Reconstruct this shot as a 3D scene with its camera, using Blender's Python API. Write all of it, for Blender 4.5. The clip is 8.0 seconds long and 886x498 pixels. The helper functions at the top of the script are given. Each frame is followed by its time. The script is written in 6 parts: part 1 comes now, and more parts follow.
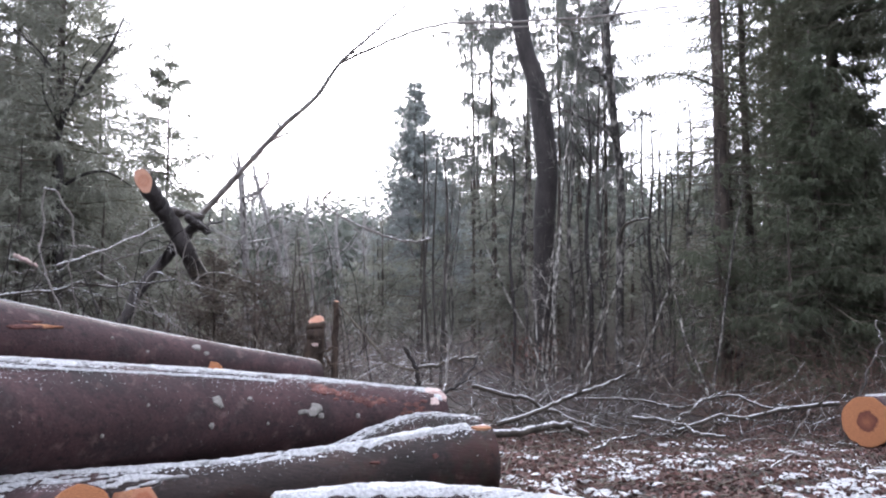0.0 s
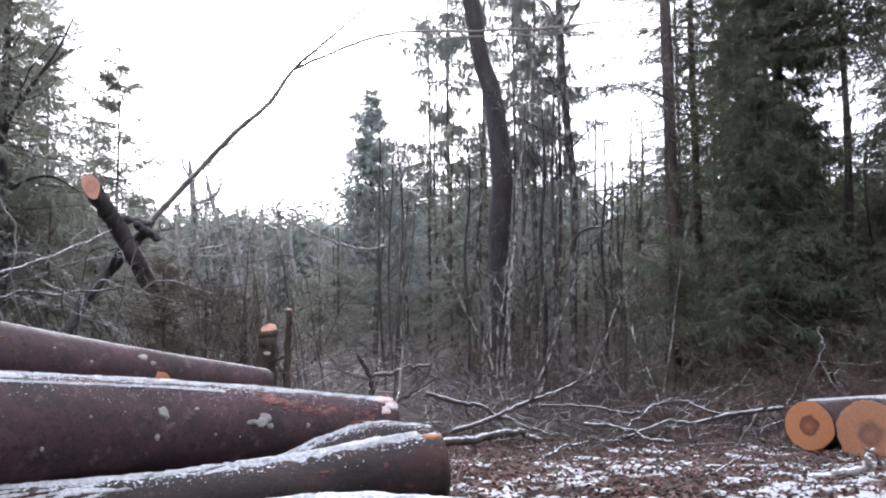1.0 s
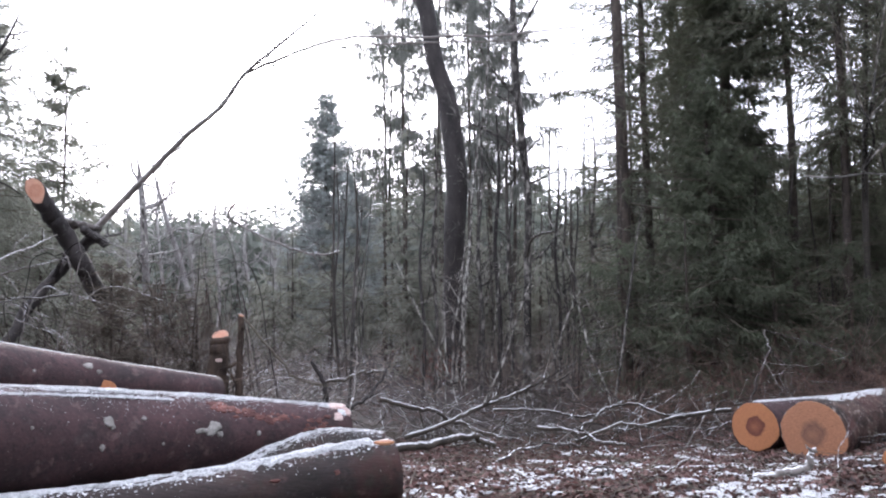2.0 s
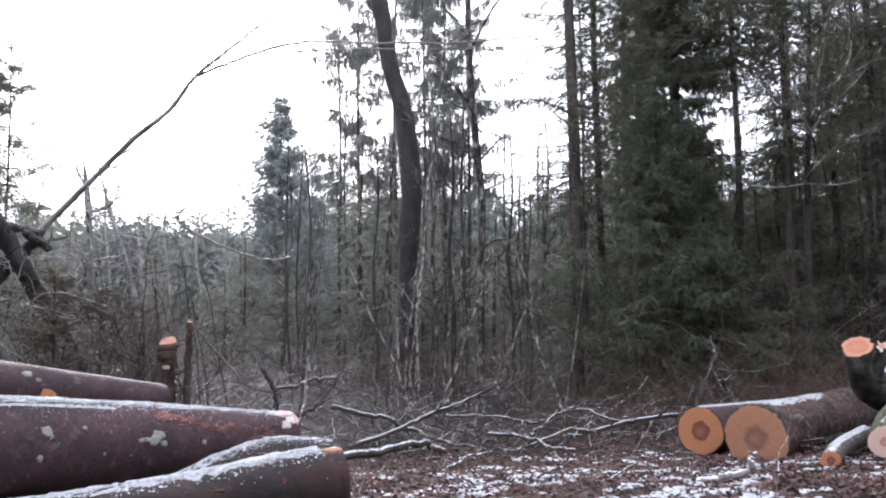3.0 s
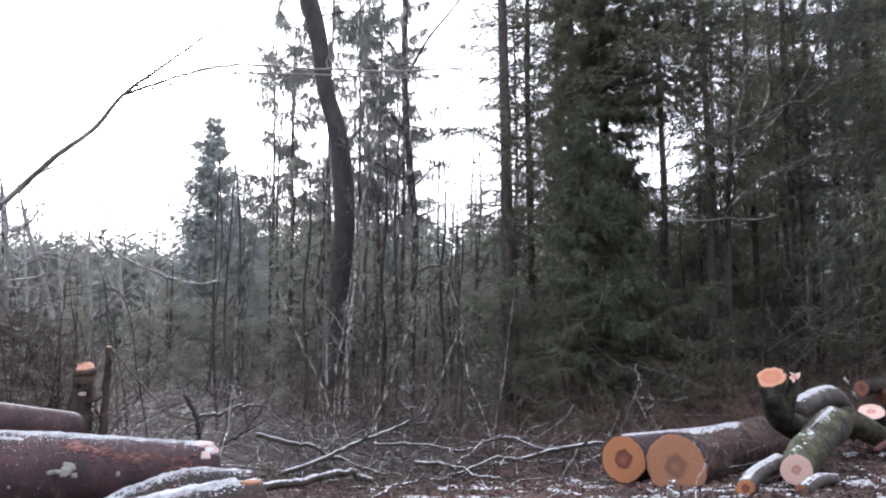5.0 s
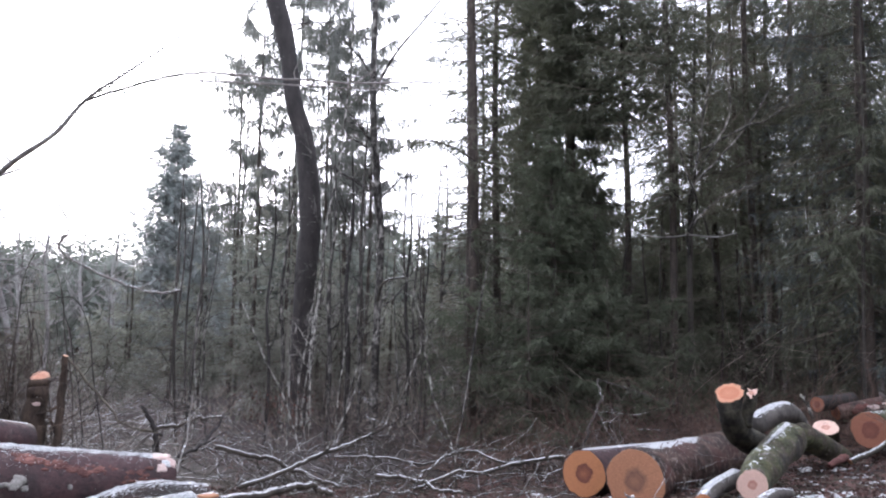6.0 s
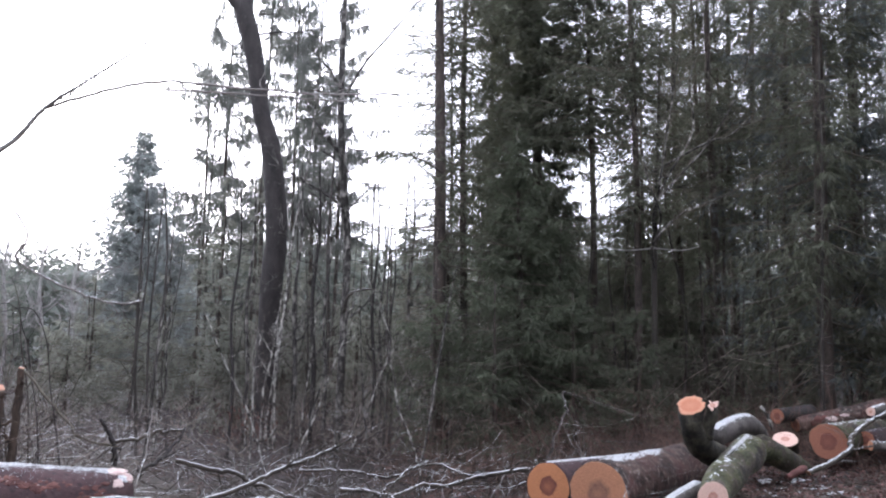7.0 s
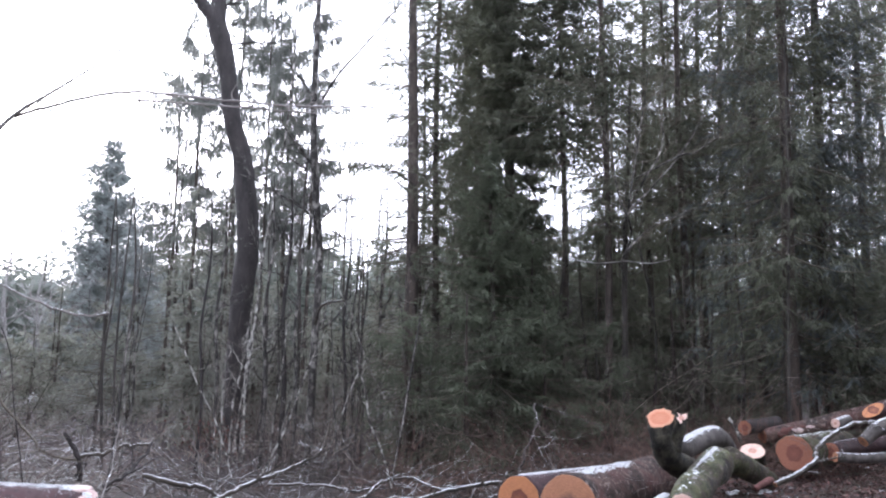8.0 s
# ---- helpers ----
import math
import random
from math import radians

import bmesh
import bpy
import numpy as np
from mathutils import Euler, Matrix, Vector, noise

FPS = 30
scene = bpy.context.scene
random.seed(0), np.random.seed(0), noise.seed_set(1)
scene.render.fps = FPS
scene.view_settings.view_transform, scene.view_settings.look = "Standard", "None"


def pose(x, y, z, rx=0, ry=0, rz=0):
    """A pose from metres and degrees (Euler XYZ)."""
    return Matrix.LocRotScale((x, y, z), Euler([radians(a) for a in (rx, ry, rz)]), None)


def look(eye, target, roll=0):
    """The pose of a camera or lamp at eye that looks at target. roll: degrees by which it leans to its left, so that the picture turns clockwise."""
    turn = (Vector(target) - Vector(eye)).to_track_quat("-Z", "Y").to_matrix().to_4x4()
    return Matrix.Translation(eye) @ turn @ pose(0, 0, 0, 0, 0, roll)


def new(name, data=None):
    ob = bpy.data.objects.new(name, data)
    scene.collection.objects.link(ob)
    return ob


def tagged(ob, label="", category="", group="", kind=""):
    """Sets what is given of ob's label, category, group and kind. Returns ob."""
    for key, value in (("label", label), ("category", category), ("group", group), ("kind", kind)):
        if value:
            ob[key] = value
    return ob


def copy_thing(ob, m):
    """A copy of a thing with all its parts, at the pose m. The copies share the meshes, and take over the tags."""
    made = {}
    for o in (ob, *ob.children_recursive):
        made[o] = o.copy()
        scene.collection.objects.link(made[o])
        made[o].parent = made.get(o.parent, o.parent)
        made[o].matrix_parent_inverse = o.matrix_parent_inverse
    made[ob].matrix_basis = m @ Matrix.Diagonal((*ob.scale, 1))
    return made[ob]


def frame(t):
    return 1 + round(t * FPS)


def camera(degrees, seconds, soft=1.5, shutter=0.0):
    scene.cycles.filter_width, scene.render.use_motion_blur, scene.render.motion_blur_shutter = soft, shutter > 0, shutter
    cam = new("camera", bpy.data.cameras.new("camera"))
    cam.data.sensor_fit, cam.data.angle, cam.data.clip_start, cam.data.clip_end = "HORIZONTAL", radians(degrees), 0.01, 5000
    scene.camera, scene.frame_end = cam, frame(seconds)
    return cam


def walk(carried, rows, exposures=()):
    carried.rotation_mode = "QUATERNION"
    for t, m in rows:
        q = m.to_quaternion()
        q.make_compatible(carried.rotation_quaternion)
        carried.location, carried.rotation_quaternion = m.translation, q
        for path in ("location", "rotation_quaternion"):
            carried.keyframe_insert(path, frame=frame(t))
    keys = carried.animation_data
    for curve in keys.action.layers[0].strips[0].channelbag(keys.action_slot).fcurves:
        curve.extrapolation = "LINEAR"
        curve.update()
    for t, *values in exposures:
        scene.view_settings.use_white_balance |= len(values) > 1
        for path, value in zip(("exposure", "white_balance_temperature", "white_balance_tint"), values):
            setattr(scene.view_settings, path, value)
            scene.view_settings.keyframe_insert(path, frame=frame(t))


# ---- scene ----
ROWS = [
    (0.0, 0.000, 0.000, 1.500, 3.00, -0.00, 0.00),
    (0.5, 0.023, -0.008, 1.506, 3.16, 0.29, -1.78),
    (1.0, 0.045, -0.014, 1.511, 3.51, 0.06, -3.13),
    (1.5, 0.056, -0.018, 1.514, 3.57, -0.34, -4.22),
    (1.7, 0.061, -0.020, 1.515, 3.67, 0.03, -4.98),
    (2.8, 0.107, -0.038, 1.526, 4.17, 0.15, -9.22),
    (3.0, 0.116, -0.041, 1.529, 4.23, 0.24, -9.56),
    (3.5, 0.136, -0.049, 1.537, 4.87, -0.17, -11.07),
    (4.0, 0.151, -0.056, 1.546, 5.04, -0.26, -12.16),
    (4.5, 0.161, -0.063, 1.554, 5.41, -0.05, -13.68),
    (4.7, 0.164, -0.066, 1.557, 5.72, -0.18, -14.01),
    (5.8, 0.177, -0.085, 1.572, 6.67, -0.82, -16.18),
    (6.0, 0.182, -0.088, 1.574, 6.94, -1.00, -16.93),
    (6.5, 0.200, -0.093, 1.579, 7.28, -1.03, -17.94),
    (7.0, 0.217, -0.098, 1.587, 7.80, -1.07, -19.25),
    (7.5, 0.223, -0.102, 1.598, 7.90, -1.12, -20.24),
    (8.0, 0.221, -0.114, 1.611, 8.63, -1.04, -21.26),
]
cam = camera(59.00, 8.0, soft=2.1)
walk(cam, [(t, pose(x, y, z, 90 + p, r, yw)) for t, x, y, z, p, r, yw in ROWS],
     exposures=[(0.0, 1.54, 6180, 13), (2.0, 1.5, 6180, 13), (5.0, 1.49, 6180, 13), (7.5, 1.5, 6140, 13), (8.0, 1.73, 6050, 13)])

# ---- world and light ----
SUN_ELEVATION, SUN_AZIMUTH = radians(17), radians(-8)
world = bpy.data.worlds.new("winter_sky")
scene.world = world
world.use_nodes = True
wn = world.node_tree
sky = wn.nodes.new("ShaderNodeTexSky")
sky.sky_type = "NISHITA"
sky.sun_disc = False
sky.sun_elevation = SUN_ELEVATION
sky.sun_rotation = SUN_AZIMUTH
sky.air_density, sky.dust_density, sky.ozone_density = 1.0, 6.0, 1.0
# a thin overcast evens out the colour of the sky
pale = wn.nodes.new("ShaderNodeHueSaturation")
pale.inputs["Saturation"].default_value = 0.25
wn.links.new(sky.outputs[0], pale.inputs["Color"])
veil = wn.nodes.new("ShaderNodeMix")
veil.data_type = "RGBA"
veil.inputs[0].default_value = 0.86
veil.inputs[7].default_value = (8.0, 8.2, 9.2, 1)
wn.links.new(pale.outputs[0], veil.inputs[6])
wn.links.new(veil.outputs[2], wn.nodes["Background"].inputs["Color"])
wn.nodes["Background"].inputs["Strength"].default_value = 0.15

sun = new("sun", bpy.data.lights.new("sun", "SUN"))
sun.data.energy, sun.data.angle, sun.data.color = 1.8, radians(12), (1.0, 0.95, 0.88)
sun.matrix_world = look((20 * math.sin(SUN_AZIMUTH), 20 * math.cos(SUN_AZIMUTH), 20 * math.tan(SUN_ELEVATION)), (0, 0, 0))


# ---- materials ----
def material(name, dark, light, scale=6.0, stretch=(1, 1, 1), rough=0.8, bump=0.3, fine=60.0, island=0.0, detail=8.0, start=0.5, end=0.95):
    """Two scales of noise between a dark and a light colour, with relief."""
    m = bpy.data.materials.new(name)
    m.use_nodes = True
    t = m.node_tree
    n, l = t.nodes, t.links
    b = n["Principled BSDF"]
    b.inputs["Roughness"].default_value = rough
    co = n.new("ShaderNodeTexCoord")
    mp = n.new("ShaderNodeMapping")
    mp.inputs["Scale"].default_value = stretch
    l.new(co.outputs["Object"], mp.inputs["Vector"])
    big = n.new("ShaderNodeTexNoise")
    big.inputs["Scale"].default_value, big.inputs["Detail"].default_value = scale, detail
    small = n.new("ShaderNodeTexNoise")
    small.inputs["Scale"].default_value, small.inputs["Detail"].default_value = fine, 4
    l.new(mp.outputs[0], big.inputs["Vector"])
    l.new(mp.outputs[0], small.inputs["Vector"])
    add = n.new("ShaderNodeMath")
    add.operation = "MULTIPLY_ADD"
    add.inputs[1].default_value = 0.45
    l.new(small.outputs[0], add.inputs[0])
    l.new(big.outputs[0], add.inputs[2])
    source = add.outputs[0]
    if island:
        geo = n.new("ShaderNodeNewGeometry")
        more = n.new("ShaderNodeMath")
        more.operation = "MULTIPLY_ADD"
        more.inputs[1].default_value = island
        l.new(geo.outputs["Random Per Island"], more.inputs[0])
        l.new(source, more.inputs[2])
        source = more.outputs[0]
    ramp = n.new("ShaderNodeValToRGB")
    ramp.color_ramp.elements[0].position = start * 0.5
    ramp.color_ramp.elements[0].color = (*dark, 1)
    ramp.color_ramp.elements[1].position = (end + island * 0.8) * 0.5
    ramp.color_ramp.elements[1].color = (*light, 1)
    half = n.new("ShaderNodeMath")
    half.operation = "MULTIPLY"
    half.inputs[1].default_value = 0.5
    l.new(source, half.inputs[0])
    l.new(half.outputs[0], ramp.inputs[0])
    l.new(ramp.outputs[0], b.inputs["Base Color"])
    if bump:
        bp = n.new("ShaderNodeBump")
        bp.inputs["Strength"].default_value, bp.inputs["Distance"].default_value = bump, 0.02
        l.new(add.outputs[0], bp.inputs["Height"])
        l.new(bp.outputs[0], b.inputs["Normal"])
    return m


def frosted(m, amount, scale=40.0, low=0.55, colour=(0.8, 0.82, 0.86)):
    """Grains of frost that lie on the faces that look up."""
    t = m.node_tree
    n, l = t.nodes, t.links
    b = n["Principled BSDF"]
    geo = n.new("ShaderNodeNewGeometry")
    sep = n.new("ShaderNodeSeparateXYZ")
    l.new(geo.outputs["True Normal"], sep.inputs[0])
    up = n.new("ShaderNodeMapRange")
    up.inputs["From Min"].default_value, up.inputs["From Max"].default_value = low, 1.0
    l.new(sep.outputs["Z"], up.inputs["Value"])
    co = n.new("ShaderNodeTexCoord")
    ns = n.new("ShaderNodeTexNoise")
    ns.inputs["Scale"].default_value, ns.inputs["Detail"].default_value = scale, 5
    l.new(co.outputs["Object"], ns.inputs["Vector"])
    sm = n.new("ShaderNodeMath")
    sm.operation = "MULTIPLY_ADD"
    sm.inputs[1].default_value = 0.45
    l.new(up.outputs[0], sm.inputs[0])
    l.new(ns.outputs[0], sm.inputs[2])
    cut = n.new("ShaderNodeMapRange")
    cut.inputs["From Min"].default_value, cut.inputs["From Max"].default_value = 1.0 - amount, 1.08 - amount
    l.new(sm.outputs[0], cut.inputs["Value"])
    old = b.inputs["Base Color"].links[0].from_socket
    mix = n.new("ShaderNodeMix")
    mix.data_type = "RGBA"
    mix.inputs[7].default_value = (*colour, 1)
    l.new(cut.outputs[0], mix.inputs[0])
    l.new(old, mix.inputs[6])
    l.new(mix.outputs[2], b.inputs["Base Color"])
    return m


def speckled(m, colour, scale, low, high, share=1.0):
    """Small spots of another colour in the skin of the bark."""
    t = m.node_tree
    n, l = t.nodes, t.links
    b = n["Principled BSDF"]
    co = n.new("ShaderNodeTexCoord")
    ns = n.new("ShaderNodeTexNoise")
    ns.inputs["Scale"].default_value, ns.inputs["Detail"].default_value, ns.inputs["Roughness"].default_value = scale, 6, 0.65
    l.new(co.outputs["Object"], ns.inputs["Vector"])
    cut = n.new("ShaderNodeMapRange")
    cut.inputs["From Min"].default_value, cut.inputs["From Max"].default_value = low, high
    cut.inputs["To Max"].default_value = share
    l.new(ns.outputs[0], cut.inputs["Value"])
    old = b.inputs["Base Color"].links[0].from_socket
    mix = n.new("ShaderNodeMix")
    mix.data_type = "RGBA"
    mix.inputs[7].default_value = (*colour, 1)
    l.new(cut.outputs[0], mix.inputs[0])
    l.new(old, mix.inputs[6])
    l.new(mix.outputs[2], b.inputs["Base Color"])
    return m


def cut_wood(name, outer, heart, heart_size=0.42, fade=0.12):
    """Sawn wood: rings about the local z axis, a darker ragged heart, saw marks. The face is one unit in radius."""
    m = bpy.data.materials.new(name)
    m.use_nodes = True
    t = m.node_tree
    n, l = t.nodes, t.links
    b = n["Principled BSDF"]
    b.inputs["Roughness"].default_value = 0.7
    uv = n.new("ShaderNodeUVMap")
    ln = n.new("ShaderNodeVectorMath")
    ln.operation = "LENGTH"
    l.new(uv.outputs[0], ln.inputs[0])
    ns = n.new("ShaderNodeTexNoise")
    ns.inputs["Scale"].default_value, ns.inputs["Detail"].default_value = 3.5, 4
    l.new(uv.outputs[0], ns.inputs["Vector"])
    rad = n.new("ShaderNodeMath")
    rad.operation = "MULTIPLY_ADD"
    rad.inputs[1].default_value = 0.34
    l.new(ns.outputs[0], rad.inputs[0])
    l.new(ln.outputs[1], rad.inputs[2])
    ramp = n.new("ShaderNodeValToRGB")
    ramp.color_ramp.elements[0].position = heart_size + 0.06
    ramp.color_ramp.elements[0].color = (*heart, 1)
    ramp.color_ramp.elements[1].position = heart_size + fade
    ramp.color_ramp.elements[1].color = (*outer, 1)
    e = ramp.color_ramp.elements.new(0.17)
    e.color = tuple(0.5 * a + 0.5 * c for a, c in zip(outer, heart)) + (1,)
    l.new(rad.outputs[0], ramp.inputs[0])
    rings = n.new("ShaderNodeMath")
    rings.operation = "SINE"
    k = n.new("ShaderNodeMath")
    k.operation = "MULTIPLY"
    k.inputs[1].default_value = 85
    l.new(rad.outputs[0], k.inputs[0])
    l.new(k.outputs[0], rings.inputs[0])
    saw = n.new("ShaderNodeTexNoise")
    saw.inputs["Scale"].default_value, saw.inputs["Detail"].default_value = 9, 6
    mp = n.new("ShaderNodeMapping")
    mp.inputs["Scale"].default_value = (1, 6, 1)
    mp.inputs["Rotation"].default_value = (0, 0, 0.6)
    l.new(uv.outputs[0], mp.inputs[0])
    l.new(mp.outputs[0], saw.inputs["Vector"])
    s2 = n.new("ShaderNodeMath")
    s2.operation = "MULTIPLY_ADD"
    s2.inputs[1].default_value = 0.05
    l.new(rings.outputs[0], s2.inputs[0])
    l.new(saw.outputs[0], s2.inputs[2])
    # drying cracks that run out from the heart
    polar = n.new("ShaderNodeVectorMath")
    polar.operation = "NORMALIZE"
    l.new(uv.outputs[0], polar.inputs[0])
    star = n.new("ShaderNodeTexNoise")
    star.inputs["Scale"].default_value, star.inputs["Detail"].default_value, star.inputs["Roughness"].default_value = 5.5, 4, 0.7
    l.new(polar.outputs[0], star.inputs["Vector"])
    crack = n.new("ShaderNodeMapRange")
    crack.inputs["From Min"].default_value, crack.inputs["From Max"].default_value = 0.3, 0.42
    crack.inputs["To Min"].default_value = -0.16
    crack.inputs["To Max"].default_value = 0.0
    l.new(star.outputs[0], crack.inputs["Value"])
    s3 = n.new("ShaderNodeMath")
    l.new(s2.outputs[0], s3.inputs[0])
    l.new(crack.outputs[0], s3.inputs[1])
    val = n.new("ShaderNodeMapRange")
    val.inputs["From Min"].default_value, val.inputs["From Max"].default_value = 0.2, 0.8
    val.inputs["To Min"].default_value, val.inputs["To Max"].default_value = 0.6, 1.3
    l.new(s3.outputs[0], val.inputs["Value"])
    hv = n.new("ShaderNodeHueSaturation")
    l.new(val.outputs[0], hv.inputs["Value"])
    l.new(ramp.outputs[0], hv.inputs["Color"])
    l.new(hv.outputs[0], b.inputs["Base Color"])
    bp = n.new("ShaderNodeBump")
    bp.inputs["Strength"].default_value, bp.inputs["Distance"].default_value = 0.4, 0.006
    l.new(s2.outputs[0], bp.inputs["Height"])
    l.new(bp.outputs[0], b.inputs["Normal"])
    return m


def ground_material():
    """Wet leaf litter in browns with broken patches of thin snow."""
    m = material("leaf_litter", (0.006, 0.004, 0.0038), (0.036, 0.021, 0.019), scale=7, rough=0.85, bump=0.8, fine=38)
    t = m.node_tree
    n, l = t.nodes, t.links
    b = n["Principled BSDF"]
    co = n.new("ShaderNodeTexCoord")
    a = n.new("ShaderNodeTexNoise")
    a.inputs["Scale"].default_value, a.inputs["Detail"].default_value = 1.1, 3
    c = n.new("ShaderNodeTexNoise")
    c.inputs["Scale"].default_value, c.inputs["Detail"].default_value, c.inputs["Roughness"].default_value = 6.5, 8, 0.68
    mp = n.new("ShaderNodeMapping")
    mp.inputs["Scale"].default_value = (1.1, 0.6, 1)
    l.new(co.outputs["Object"], mp.inputs[0])
    l.new(mp.outputs[0], a.inputs["Vector"])
    l.new(mp.outputs[0], c.inputs["Vector"])
    s = n.new("ShaderNodeMath")
    s.operation = "MULTIPLY_ADD"
    s.inputs[1].default_value = 0.55
    l.new(a.outputs[0], s.inputs[0])
    l.new(c.outputs[0], s.inputs[2])
    # the snow thins out under the trees, away from the open track
    sep = n.new("ShaderNodeSeparateXYZ")
    l.new(co.outputs["Object"], sep.inputs[0])
    open_ground = n.new("ShaderNodeMapRange")
    open_ground.inputs["From Min"].default_value, open_ground.inputs["From Max"].default_value = 8.2, 10.5
    open_ground.inputs["To Min"].default_value, open_ground.inputs["To Max"].default_value = 0.05, -0.22
    l.new(sep.outputs["Y"], open_ground.inputs["Value"])
    s3 = n.new("ShaderNodeMath")
    l.new(s.outputs[0], s3.inputs[0])
    # it lies again in the gaps of the high wood
    deep = n.new("ShaderNodeMapRange")
    deep.inputs["From Min"].default_value, deep.inputs["From Max"].default_value = 15.5, 20.0
    deep.inputs["To Max"].default_value = 0.2
    l.new(sep.outputs["Y"], deep.inputs["Value"])
    both = n.new("ShaderNodeMath")
    l.new(open_ground.outputs[0], both.inputs[0])
    l.new(deep.outputs[0], both.inputs[1])
    l.new(both.outputs[0], s3.inputs[1])
    cut = n.new("ShaderNodeMapRange")
    cut.inputs["From Min"].default_value, cut.inputs["From Max"].default_value = 0.955, 1.0
    l.new(s3.outputs[0], cut.inputs["Value"])
    old = b.inputs["Base Color"].links[0].from_socket
    mix = n.new("ShaderNodeMix")
    mix.data_type = "RGBA"
    mix.inputs[7].default_value = (0.62, 0.62, 0.65, 1)
    l.new(cut.outputs[0], mix.inputs[0])
    l.new(old, mix.inputs[6])
    l.new(mix.outputs[2], b.inputs["Base Color"])
    return m


def translucent(m, share=0.35):
    """Thin needles and leaves let light through."""
    t = m.node_tree
    n, l = t.nodes, t.links
    b = n["Principled BSDF"]
    tr = n.new("ShaderNodeBsdfTranslucent")
    l.new(b.inputs["Base Color"].links[0].from_socket, tr.inputs["Color"])
    mix = n.new("ShaderNodeMixShader")
    mix.inputs[0].default_value = share
    l.new(b.outputs[0], mix.inputs[1])
    l.new(tr.outputs[0], mix.inputs[2])
    l.new(mix.outputs[0], n["Material Output"].inputs["Surface"])
    return m


GROUND = ground_material()
BEECH = frosted(material("beech_bark", (0.023, 0.0115, 0.013), (0.075, 0.037, 0.04), scale=2.2, stretch=(0.5, 2.0, 2.0), rough=0.8, bump=0.4, fine=30), 0.02, 55, 0.6)
BEECH_FROST = frosted(material("frosted_beech_bark", (0.012, 0.0082, 0.0078), (0.042, 0.028, 0.026), scale=2.2, stretch=(0.5, 2.0, 2.0), rough=0.85, bump=0.5, fine=30), 0.05, 45, 0.3)
speckled(BEECH_FROST, (0.034, 0.036, 0.022), 2.2, 0.48, 0.62, 0.7)
speckled(BEECH_FROST, (0.06, 0.022, 0.019), 2.0, 0.5, 0.62, 0.8)
for skin in (BEECH, BEECH_FROST):
    speckled(skin, (0.018, 0.013, 0.014), 3.0, 0.52, 0.66, 0.8)
    speckled(skin, (0.2, 0.13, 0.125), 8.0, 0.58, 0.72, 0.5)
    speckled(skin, (0.011, 0.008, 0.009), 22.0, 0.53, 0.66, 0.75)
    speckled(skin, (0.1, 0.078, 0.08), 13.0, 0.58, 0.72, 0.45)
    speckled(skin, (0.36, 0.33, 0.33), 60.0, 0.66, 0.72, 0.7)
speckled(BEECH_FROST, (0.045, 0.016, 0.015), 2.3, 0.5, 0.6, 0.75)
speckled(BEECH_FROST, (0.012, 0.011, 0.009), 1.6, 0.48, 0.6, 0.7)
GREY_BARK = frosted(material("grey_bark", (0.032, 0.027, 0.025), (0.15, 0.132, 0.122), scale=4, rough=0.75, bump=0.5, fine=40), 0.16, 40)
MOSSY = frosted(material("mossy_bark", (0.015, 0.017, 0.0085), (0.11, 0.114, 0.056), scale=9, rough=0.9, bump=1.0, fine=40), 0.05, 22, 0.5)
DARK_BARK = material("wet_dark_bark", (0.012, 0.0102, 0.0102), (0.05, 0.042, 0.0415), scale=5, stretch=(1, 1, 0.35), rough=0.8, bump=0.9, fine=30)
PINE_BARK = material("conifer_bark", (0.019, 0.0155, 0.0135), (0.098, 0.076, 0.064), scale=7, stretch=(1, 1, 0.4), rough=0.85, bump=0.9, fine=35)
LOG_BARK = speckled(speckled(material("worn_beech_bark", (0.012, 0.007, 0.006), (0.1, 0.057, 0.045), scale=4, stretch=(0.6, 1.5, 1.5), rough=0.7, bump=1.0, fine=45, start=0.6, end=0.88), (0.33, 0.28, 0.25), 18.0, 0.55, 0.64, 0.75), (0.1, 0.035, 0.032), 2.0, 0.5, 0.66, 0.7)
STUMP_BARK = material("brown_stump_bark", (0.016, 0.011, 0.009), (0.1, 0.068, 0.05), scale=6, stretch=(1, 1, 0.4), rough=0.9, bump=1.0, fine=45)
STUB_BARK = material("dark_mossy_bark", (0.009, 0.008, 0.0065), (0.1, 0.09, 0.065), scale=8, rough=0.9, bump=1.0, fine=50, start=0.6, end=1.0)
PALE_BARK = material("pale_sapling_bark", (0.018, 0.015, 0.0135), (0.085, 0.073, 0.064), scale=3, stretch=(1, 1, 0.5), rough=0.75, bump=0.5, fine=25)
DEAD_TWIG = material("dead_twig", (0.044, 0.038, 0.03), (0.18, 0.155, 0.12), scale=3, rough=0.85, bump=0.0, fine=20, island=0.25)
BRUSH = material("brush_twig", (0.018, 0.011, 0.009), (0.18, 0.13, 0.108), scale=0.6, rough=0.85, bump=0.0, fine=9, island=0.6, start=1.06, end=0.88)
GREY_LIMB = material("grey_limb_bark", (0.13, 0.12, 0.12), (0.42, 0.405, 0.395), scale=3, rough=0.8, bump=0.4, fine=25)
# lighter than BRUSH, so the farther undergrowth carries haze in its colour
HAZED_TWIG = material("grey_brown_twig", (0.048, 0.034, 0.028), (0.4, 0.335, 0.295), scale=0.6, rough=0.85, bump=0.0, fine=9, island=0.6, start=0.94, end=0.88)
MOTTLED = material("mottled_grey_bark", (0.025, 0.022, 0.02), (0.4, 0.375, 0.345), scale=9, stretch=(1, 1, 0.6), rough=0.8, bump=0.6, fine=45, start=0.7, end=1.0)
